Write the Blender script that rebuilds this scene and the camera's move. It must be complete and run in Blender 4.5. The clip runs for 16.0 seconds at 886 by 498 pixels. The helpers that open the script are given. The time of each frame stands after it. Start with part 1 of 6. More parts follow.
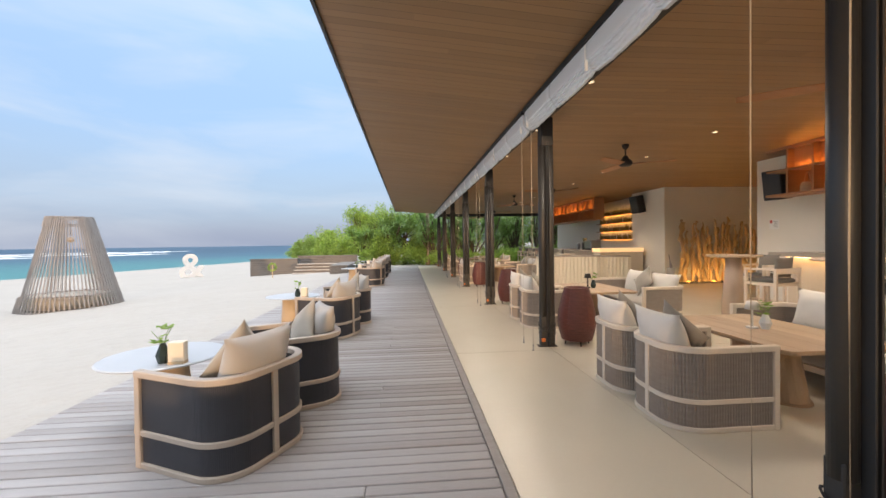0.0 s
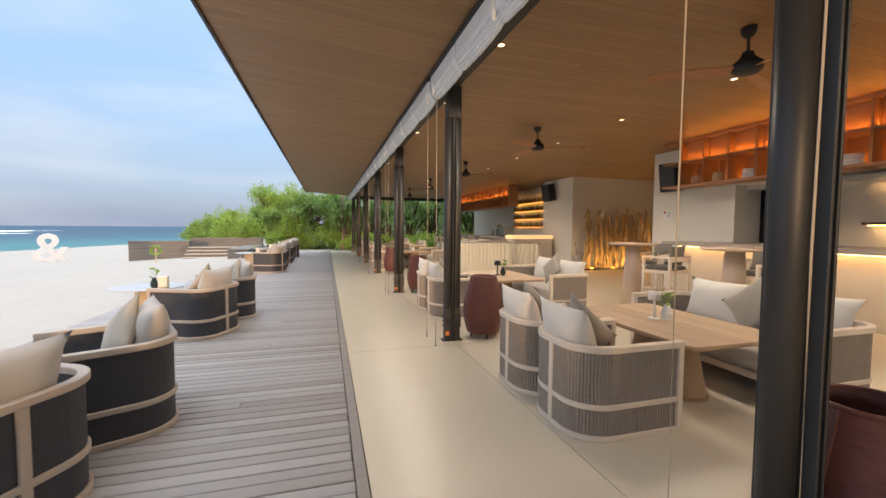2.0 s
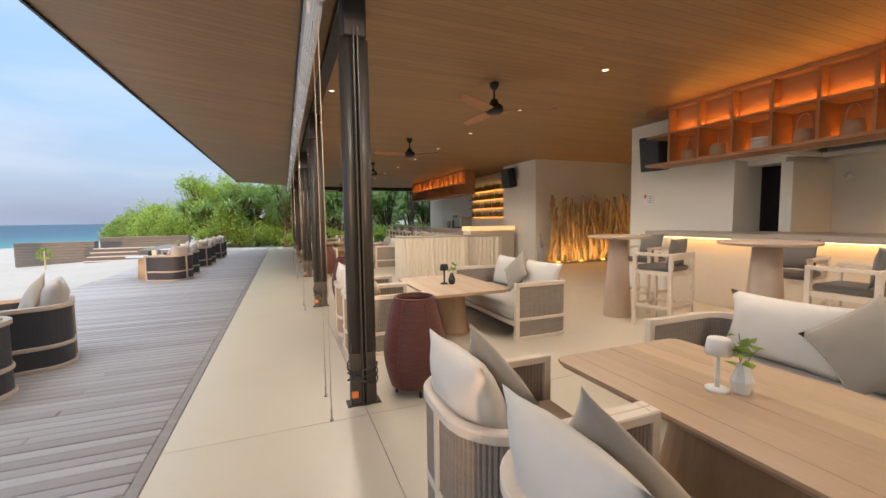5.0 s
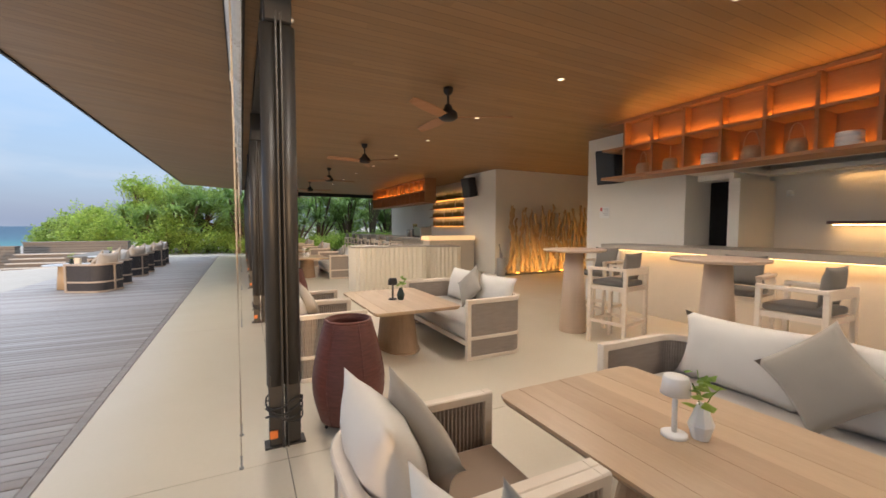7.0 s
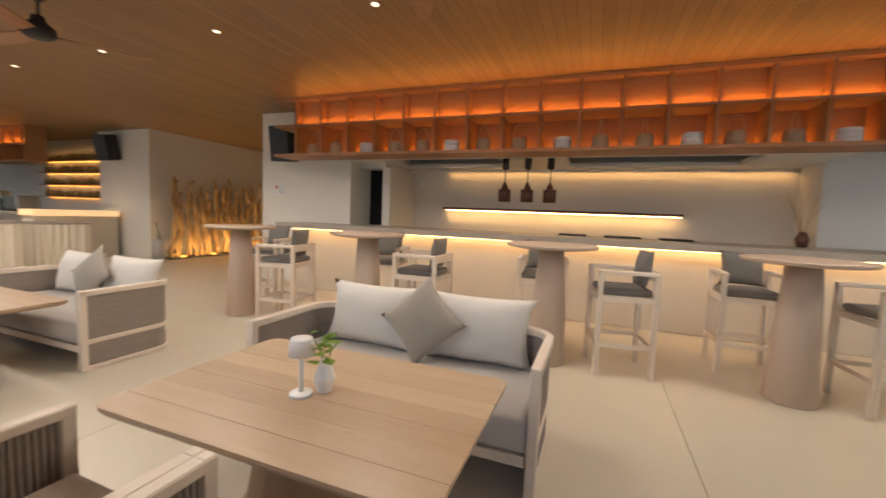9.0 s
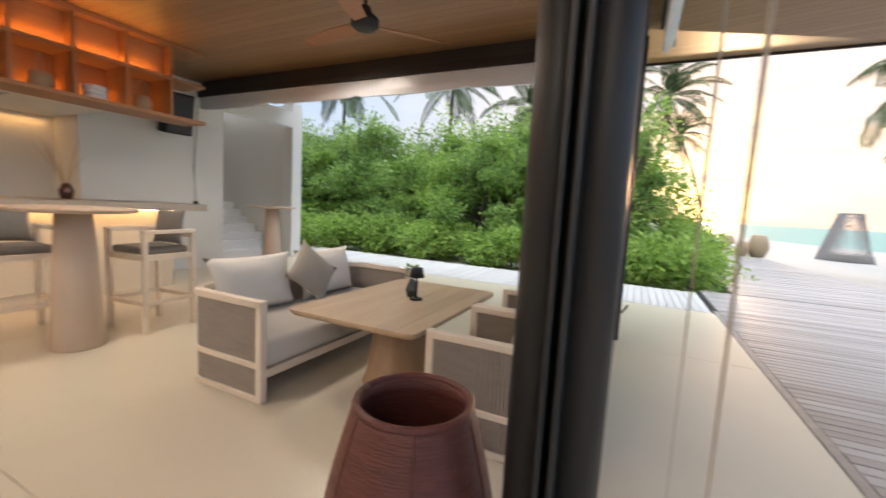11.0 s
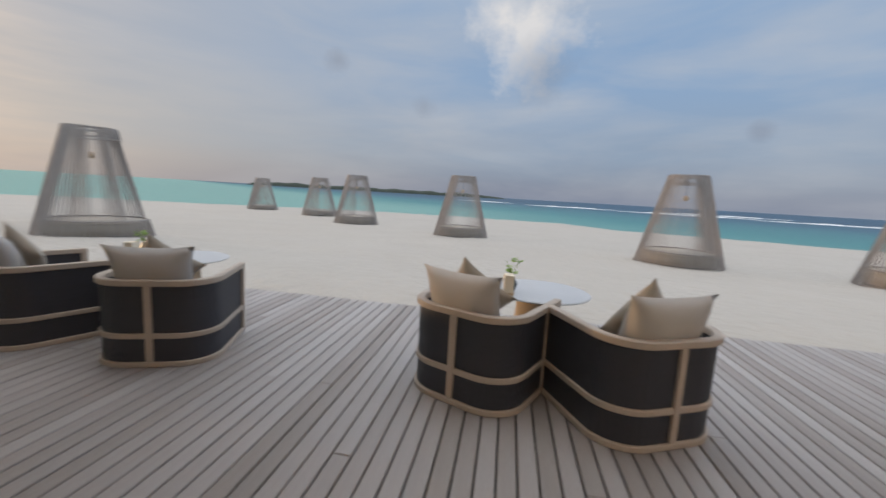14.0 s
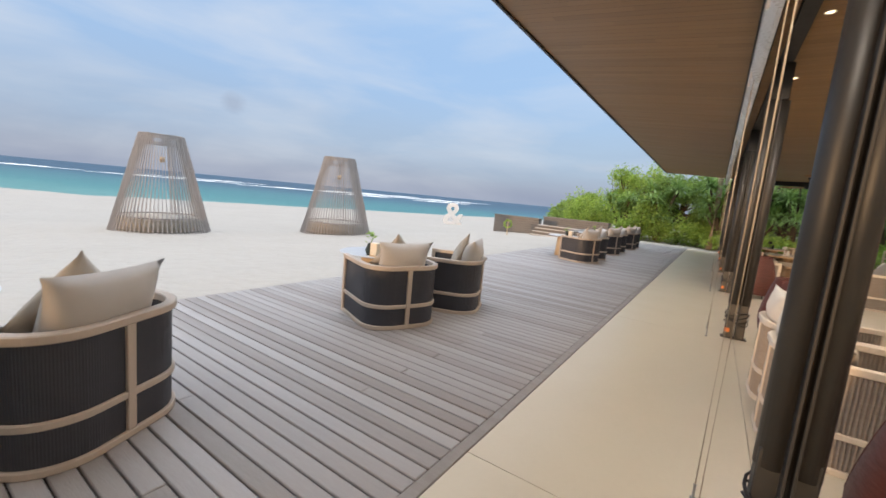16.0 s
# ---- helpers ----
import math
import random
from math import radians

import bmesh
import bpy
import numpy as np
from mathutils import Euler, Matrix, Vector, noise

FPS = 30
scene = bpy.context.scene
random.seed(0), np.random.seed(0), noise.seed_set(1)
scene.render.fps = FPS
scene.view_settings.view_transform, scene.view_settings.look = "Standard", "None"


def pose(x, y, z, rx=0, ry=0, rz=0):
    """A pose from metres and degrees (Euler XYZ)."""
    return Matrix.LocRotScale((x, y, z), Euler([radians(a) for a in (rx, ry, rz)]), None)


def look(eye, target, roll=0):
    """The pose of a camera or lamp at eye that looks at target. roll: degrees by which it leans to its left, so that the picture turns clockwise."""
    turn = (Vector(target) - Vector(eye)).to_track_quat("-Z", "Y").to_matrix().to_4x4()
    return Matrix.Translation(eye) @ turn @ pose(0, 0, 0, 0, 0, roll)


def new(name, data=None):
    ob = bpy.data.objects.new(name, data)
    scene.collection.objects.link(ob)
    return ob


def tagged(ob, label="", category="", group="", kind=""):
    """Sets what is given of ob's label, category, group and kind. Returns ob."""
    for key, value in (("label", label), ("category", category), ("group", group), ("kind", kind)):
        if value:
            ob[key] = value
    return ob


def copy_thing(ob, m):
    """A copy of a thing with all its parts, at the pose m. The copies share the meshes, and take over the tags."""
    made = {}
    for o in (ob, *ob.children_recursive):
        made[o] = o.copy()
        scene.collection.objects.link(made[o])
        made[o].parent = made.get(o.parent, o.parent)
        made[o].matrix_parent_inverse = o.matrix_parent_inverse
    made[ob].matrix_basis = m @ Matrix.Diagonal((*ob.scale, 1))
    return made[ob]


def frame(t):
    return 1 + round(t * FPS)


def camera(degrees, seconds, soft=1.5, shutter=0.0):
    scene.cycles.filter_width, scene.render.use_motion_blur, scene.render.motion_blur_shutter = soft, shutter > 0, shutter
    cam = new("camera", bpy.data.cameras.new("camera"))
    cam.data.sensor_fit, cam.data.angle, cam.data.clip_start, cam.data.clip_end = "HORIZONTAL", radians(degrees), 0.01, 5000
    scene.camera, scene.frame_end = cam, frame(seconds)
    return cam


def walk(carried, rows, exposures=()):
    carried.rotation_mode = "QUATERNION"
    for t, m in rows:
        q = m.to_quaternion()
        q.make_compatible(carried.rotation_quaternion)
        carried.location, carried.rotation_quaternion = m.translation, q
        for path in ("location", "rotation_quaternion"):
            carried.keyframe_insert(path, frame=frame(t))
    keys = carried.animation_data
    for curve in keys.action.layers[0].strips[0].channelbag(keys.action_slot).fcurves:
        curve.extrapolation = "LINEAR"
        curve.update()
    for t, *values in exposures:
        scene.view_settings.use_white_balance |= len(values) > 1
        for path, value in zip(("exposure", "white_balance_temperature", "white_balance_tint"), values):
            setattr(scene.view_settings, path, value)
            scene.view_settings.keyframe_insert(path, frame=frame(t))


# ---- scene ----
cam = camera(95.9, 16.0, 1.5, 0.25)
PATH = [
    (0, (1.01, 1.118, 1.471), (1.184, 3.11, 1.442), -0.8),
    (0.5, (1.001, 1.198, 1.463), (1.318, 3.172, 1.419), -1.2),
    (1, (1.05, 1.314, 1.466), (1.483, 3.265, 1.387), -0.9),
    (1.5, (1.229, 1.522, 1.447), (1.742, 3.453, 1.361), 0.2),
    (2, (1.412, 1.734, 1.438), (1.97, 3.652, 1.334), 0.4),
    (2.5, (1.546, 1.998, 1.445), (2.166, 3.896, 1.346), -0.3),
    (3, (1.75, 2.317, 1.425), (2.39, 4.208, 1.299), -0.7),
    (3.5, (1.917, 2.576, 1.45), (2.555, 4.467, 1.317), -1.0),
    (4, (2.04, 2.87, 1.453), (2.729, 4.742, 1.312), -1.1),
    (4.2, (2.135, 3.016, 1.437), (2.843, 4.88, 1.287), -1.0),
    (6.5, (2.631, 3.76, 1.502), (3.413, 5.596, 1.37), -0.1),
    (7, (2.715, 3.7, 1.495), (3.612, 5.484, 1.384), 0.1),
    (7.5, (2.805, 3.645, 1.469), (3.887, 5.322, 1.351), 0.6),
    (8, (2.9, 3.591, 1.446), (4.204, 5.103, 1.32), 0.9),
    (8.2, (2.932, 3.565, 1.46), (4.346, 4.973, 1.32), 1.2),
    (10.5, (2.971, 3.587, 1.334), (4.463, 2.268, 1.155), 2.8),
    (11, (2.821, 3.636, 1.352), (3.676, 1.839, 1.144), 3.2),
    (11.5, (2.715, 3.71, 1.387), (2.886, 1.732, 1.143), 3.5),
    (12, (2.684, 3.8, 1.401), (2.203, 1.877, 1.14), 2.9),
    (12.5, (2.663, 3.892, 1.406), (1.67, 2.178, 1.136), 2.3),
    (13, (2.648, 4.0, 1.394), (1.256, 2.589, 1.124), 2.2),
    (13.5, (2.621, 4.134, 1.393), (0.893, 3.163, 1.122), 2.8),
    (14, (2.555, 4.271, 1.373), (0.597, 3.963, 1.103), 3.3),
    (14.5, (2.535, 4.405, 1.362), (0.617, 4.885, 1.06), 3.7),
    (15, (2.566, 4.487, 1.369), (0.926, 5.583, 1.039), 3.9),
    (15.5, (2.587, 4.523, 1.379), (1.266, 5.991, 1.062), 4.8),
    (16, (2.569, 4.545, 1.379), (1.468, 6.194, 1.12), 5.4),
]
# stops, kelvin, tint
EXPOSURES = [(0, 0.83, 6450, 10), (4.2, 0.88, 6350, 10), (6.5, 0.8, 6200, 10), (8.2, 0.78, 6200, 10), (10.3, 0.9, 6100, 10), (11, 1.0, 6200, 10), (11.5, 0.8, 6400, 10), (12.2, 0.5, 6750, 10),
             (13, -0.05, 6950, 10), (13.5, -0.2, 6800, 10), (14, 0.06, 6500, 10), (15, 0.28, 6350, 10), (16, 0.6, 6400, 10)]
walk(cam, [(t, look(eye, target, roll)) for t, eye, target, roll in PATH], EXPOSURES)

# ---- world, sun, exposure ----
SKY = [(0.19, 0.23, 0.315, 1), (0.24, 0.31, 0.43, 1), (0.225, 0.325, 0.485, 1), (0.28, 0.39, 0.55, 1), (1.1, 1.16, 1.25, 1), (3.1, 3.1, 3.15, 1)]
SKY_GAIN = 1.0
CLOUD = (0.52, 0.53, 0.55)
SUN_DIR = Vector((-0.148, -0.989, 0.05)).normalized()
world = bpy.data.worlds.new("world")
scene.world = world
world.use_nodes = True
wn, wl = world.node_tree.nodes, world.node_tree.links
wn.clear()
w_out = wn.new("ShaderNodeOutputWorld")
w_bg = wn.new("ShaderNodeBackground")
w_sky = wn.new("ShaderNodeTexSky")
w_sky.sky_type = "NISHITA"
w_sky.sun_disc = False
w_sky.sun_elevation = radians(3)
w_sky.sun_rotation = radians(188.5)
w_sky.air_density = 1.0
w_sky.dust_density = 1.6
w_sky.ozone_density = 2.0
w_bg.inputs["Strength"].default_value = 1.0


def wnode(kind, **sockets):
    n = wn.new(kind)
    for k, v in sockets.items():
        n.inputs[int(k[1:])].default_value = v
    return n


def wmath(op, a, b=None):
    n = wn.new("ShaderNodeMath")
    n.operation = op
    for i, v in enumerate((a, b)):
        if v is None:
            continue
        if isinstance(v, (int, float)):
            n.inputs[i].default_value = v
        else:
            wl.new(v, n.inputs[i])
    return n.outputs[0]


def wmix(mode, fac, a, b):
    n = wn.new("ShaderNodeMixRGB")
    n.blend_type = mode
    for i, v in enumerate((fac, a, b)):
        if isinstance(v, (int, float)):
            n.inputs[i].default_value = v
        elif isinstance(v, tuple):
            n.inputs[i].default_value = (*v, 1)
        else:
            wl.new(v, n.inputs[i])
    return n.outputs[0]


w_tc = wn.new("ShaderNodeTexCoord")
way = w_tc.outputs["Generated"]
w_sep = wn.new("ShaderNodeSeparateXYZ")
wl.new(way, w_sep.inputs[0])
# thin bright veil of high cloud: pale blue low down, brighter overhead
w_grad = wn.new("ShaderNodeValToRGB")
w_grad.color_ramp.interpolation = "EASE"
els = w_grad.color_ramp.elements
els[0].position, els[0].color = 0.0, SKY[0]
els[1].position, els[1].color = 1.0, SKY[-1]
for pos, col in zip((0.10, 0.28, 0.55, 0.75), SKY[1:-1]):
    els.new(pos).color = col
wl.new(w_sep.outputs["Z"], w_grad.inputs["Fac"])
veil = wmix("MULTIPLY", 1.0, w_grad.outputs["Color"], (SKY_GAIN, SKY_GAIN, SKY_GAIN))
air = wmix("MULTIPLY", 1.0, w_sky.outputs["Color"], (0.05, 0.05, 0.05))
base = wmix("ADD", 1.0, veil, air)
# streaks of cloud at two scales
w_map = wn.new("ShaderNodeMapping")
w_map.inputs["Scale"].default_value = (1.5, 1.5, 6.0)
w_map.inputs["Rotation"].default_value = (radians(10), radians(-7), 0.6)
wl.new(way, w_map.inputs["Vector"])
w_noise = wn.new("ShaderNodeTexNoise")
w_noise.inputs["Scale"].default_value = 1.6
w_noise.inputs["Detail"].default_value = 8
w_noise.inputs["Roughness"].default_value = 0.52
w_noise.inputs["Distortion"].default_value = 0.35
wl.new(w_map.outputs["Vector"], w_noise.inputs["Vector"])
w_ramp = wn.new("ShaderNodeValToRGB")
w_ramp.color_ramp.elements[0].position = 0.42
w_ramp.color_ramp.elements[1].position = 0.78
wl.new(w_noise.outputs["Fac"], w_ramp.inputs["Fac"])
cloud = wmath("MULTIPLY", w_ramp.outputs["Color"], 0.6)
lit = wmix("MIX", cloud, base, CLOUD)
# low grey bank along the horizon
w_map2 = wn.new("ShaderNodeMapping")
w_map2.inputs["Scale"].default_value = (2.0, 2.0, 14.0)
wl.new(way, w_map2.inputs["Vector"])
w_n2 = wn.new("ShaderNodeTexNoise")
w_n2.inputs["Scale"].default_value = 2.2
w_n2.inputs["Detail"].default_value = 6
wl.new(w_map2.outputs["Vector"], w_n2.inputs["Vector"])
low = wmath("MULTIPLY", wmath("GREATER_THAN", w_sep.outputs["Z"], -0.2), wmath("MAXIMUM", wmath("SUBTRACT", 1.0, wmath("MULTIPLY", w_sep.outputs["Z"], 3.2)), 0.0))
bank = wmath("MULTIPLY", wmath("MULTIPLY", low, low), wmath("MULTIPLY", w_n2.outputs["Fac"], 0.8))
lit = wmix("MIX", bank, lit, (0.215, 0.245, 0.32))
# glow round the setting sun
w_dot = wn.new("ShaderNodeVectorMath")
w_dot.operation = "DOT_PRODUCT"
w_dot.inputs[1].default_value = SUN_DIR
wl.new(way, w_dot.inputs[0])
facing = wmath("MAXIMUM", w_dot.outputs["Value"], 0.0)
lit = wmix("MIX", wmath("MULTIPLY", wmath("POWER", facing, 2.0), 0.78), lit, (0.50, 0.445, 0.385))
streak = wmath("MAXIMUM", wmath("ADD", wmath("MULTIPLY", w_n2.outputs["Fac"], 5.0), -1.5), 0.12)
for power, col in ((6, (0.09, 0.062, 0.03)), (30, (0.62, 0.25, 0.035)), (160, (0.85, 0.36, 0.04)), (1500, (0.9, 0.4, 0.06))):
    k = wmath("MULTIPLY", wmath("POWER", facing, power), streak)
    lit = wmix("ADD", k, lit, col)
# one bright heaped cloud and a few small grey scraps over the sea
w_n3 = wn.new("ShaderNodeTexNoise")
w_n3.inputs["Scale"].default_value = 9.0
w_n3.inputs["Detail"].default_value = 7
w_n3.inputs["Roughness"].default_value = 0.65
wl.new(way, w_n3.inputs["Vector"])
for place, width, gain, col in (((-0.932, 0.013, 0.37), 0.12, 0.75, (0.80, 0.76, 0.72)), ((-0.957, 0.062, 0.285), 0.08, 0.5, (0.25, 0.29, 0.36)),
                                ((-0.874, -0.395, 0.278), 0.028, 0.42, (0.24, 0.26, 0.31)), ((-0.873, 0.464, 0.151), 0.022, 0.42, (0.22, 0.25, 0.32)), ((-0.945, -0.21, 0.20), 0.03, 0.35, (0.26, 0.28, 0.33))):
    far = wn.new("ShaderNodeVectorMath")
    far.operation = "DISTANCE"
    far.inputs[1].default_value = Vector(place).normalized()
    wl.new(way, far.inputs[0])
    heap = wmath("ADD", wmath("SUBTRACT", 1.0, wmath("DIVIDE", far.outputs["Value"], width)), wmath("MULTIPLY", wmath("SUBTRACT", w_n3.outputs["Fac"], 0.5), 2.6))
    heap = wmath("MULTIPLY", wmath("MAXIMUM", wmath("MINIMUM", heap, 1.0), 0.0), wmath("LESS_THAN", far.outputs["Value"], width * 2.5))
    lit = wmix("MIX", wmath("MULTIPLY", heap, gain), lit, col)
wl.new(lit, w_bg.inputs["Color"])
wl.new(w_bg.outputs["Background"], w_out.inputs["Surface"])

sun_data = bpy.data.lights.new("sun", "SUN")
sun_data.energy = 1.5
sun_data.color = (1.0, 0.62, 0.32)
sun_data.angle = radians(3)
sun = new("sun", sun_data)
sun.matrix_basis = look((-20, -130, 12), (-20 + 0.148, -130 + 0.989, 12 - 0.05))

WARM = (1.0, 0.57, 0.20)
AMBER = (1.0, 0.36, 0.05)


def strip_lamp(name, place, target, sx, sy, watts, colour):
    data = bpy.data.lights.new(name, "AREA")
    data.shape, data.size, data.size_y, data.energy, data.color = "RECTANGLE", sx, sy, watts, colour
    ob = new(name, data)
    ob.matrix_basis = look(place, target)
    return ob


# ---- materials ----
def material(name, colour, rough=0.6, metal=0.0, vary=0.12, scale=6.0, bump=0.1, fine=60.0, stretch=(1, 1, 1), island=0.0,
             second=None, sheen=0.0, random_object=0.0, coat=0.0, wear=0.1, thin=0.0, depth=0.01):
    """A surface with variation at two scales and fine relief."""
    m = bpy.data.materials.new(name)
    m.use_nodes = True
    n, l = m.node_tree.nodes, m.node_tree.links
    bsdf = n["Principled BSDF"]
    bsdf.inputs["Roughness"].default_value = rough
    bsdf.inputs["Metallic"].default_value = metal
    if sheen:
        bsdf.inputs["Sheen Weight"].default_value = sheen
    if coat:
        bsdf.inputs["Coat Weight"].default_value = coat
        bsdf.inputs["Coat Roughness"].default_value = 0.15
    tc = n.new("ShaderNodeTexCoord")
    mp = n.new("ShaderNodeMapping")
    mp.inputs["Scale"].default_value = stretch
    l.new(tc.outputs["Object"], mp.inputs["Vector"])
    big = n.new("ShaderNodeTexNoise")
    big.inputs["Scale"].default_value = scale
    big.inputs["Detail"].default_value = 4
    small = n.new("ShaderNodeTexNoise")
    small.inputs["Scale"].default_value = fine
    small.inputs["Detail"].default_value = 5
    for t in (big, small):
        l.new(mp.outputs["Vector"], t.inputs["Vector"])
    c = Vector(colour[:3])
    s = Vector(second[:3]) if second else c * 0.55
    mix = n.new("ShaderNodeMixRGB")
    mix.inputs[1].default_value = (*(c + (c - s) * vary), 1)
    mix.inputs[2].default_value = (*(c + (s - c) * min(1, vary * 4)), 1)
    add = n.new("ShaderNodeMath")
    add.operation = "MULTIPLY_ADD"
    add.inputs[1].default_value = 0.45
    l.new(small.outputs["Fac"], add.inputs[0])
    sub = n.new("ShaderNodeMath")
    sub.operation = "MULTIPLY"
    sub.inputs[1].default_value = 0.6
    l.new(big.outputs["Fac"], sub.inputs[0])
    l.new(sub.outputs[0], add.inputs[2])
    fac = add.outputs[0]
    if island or random_object:
        info = n.new("ShaderNodeNewGeometry") if island else n.new("ShaderNodeObjectInfo")
        rnd = info.outputs["Random Per Island" if island else "Random"]
        r2 = n.new("ShaderNodeMath")
        r2.operation = "MULTIPLY_ADD"
        r2.inputs[1].default_value = island or random_object
        l.new(rnd, r2.inputs[0])
        l.new(fac, r2.inputs[2])
        r3 = n.new("ShaderNodeMath")
        r3.operation = "SUBTRACT"
        r3.inputs[1].default_value = (island or random_object) * 0.5
        l.new(r2.outputs[0], r3.inputs[0])
        fac = r3.outputs[0]
    cl = n.new("ShaderNodeClamp")
    l.new(fac, cl.inputs["Value"])
    l.new(cl.outputs[0], mix.inputs["Fac"])
    l.new(mix.outputs["Color"], bsdf.inputs["Base Color"])
    rr = n.new("ShaderNodeMapRange")
    rr.inputs["To Min"].default_value = max(0.02, rough - wear)
    rr.inputs["To Max"].default_value = min(1, rough + wear)
    l.new(big.outputs["Fac"], rr.inputs["Value"])
    l.new(rr.outputs[0], bsdf.inputs["Roughness"])
    if bump:
        b = n.new("ShaderNodeBump")
        b.inputs["Strength"].default_value = bump
        b.inputs["Distance"].default_value = depth
        l.new(small.outputs["Fac"], b.inputs["Height"])
        l.new(b.outputs["Normal"], bsdf.inputs["Normal"])
    if thin:
        through_leaf = n.new("ShaderNodeBsdfTranslucent")
        l.new(mix.outputs["Color"], through_leaf.inputs["Color"])
        both = n.new("ShaderNodeMixShader")
        both.inputs["Fac"].default_value = thin
        l.new(bsdf.outputs[0], both.inputs[1])
        l.new(through_leaf.outputs[0], both.inputs[2])
        l.new(both.outputs[0], n["Material Output"].inputs["Surface"])
    return m


def glowing(name, colour, strength):
    m = bpy.data.materials.new(name)
    m.use_nodes = True
    bsdf = m.node_tree.nodes["Principled BSDF"]
    bsdf.inputs["Base Color"].default_value = (*colour, 1)
    bsdf.inputs["Emission Color"].default_value = (*colour, 1)
    bsdf.inputs["Emission Strength"].default_value = strength
    return m


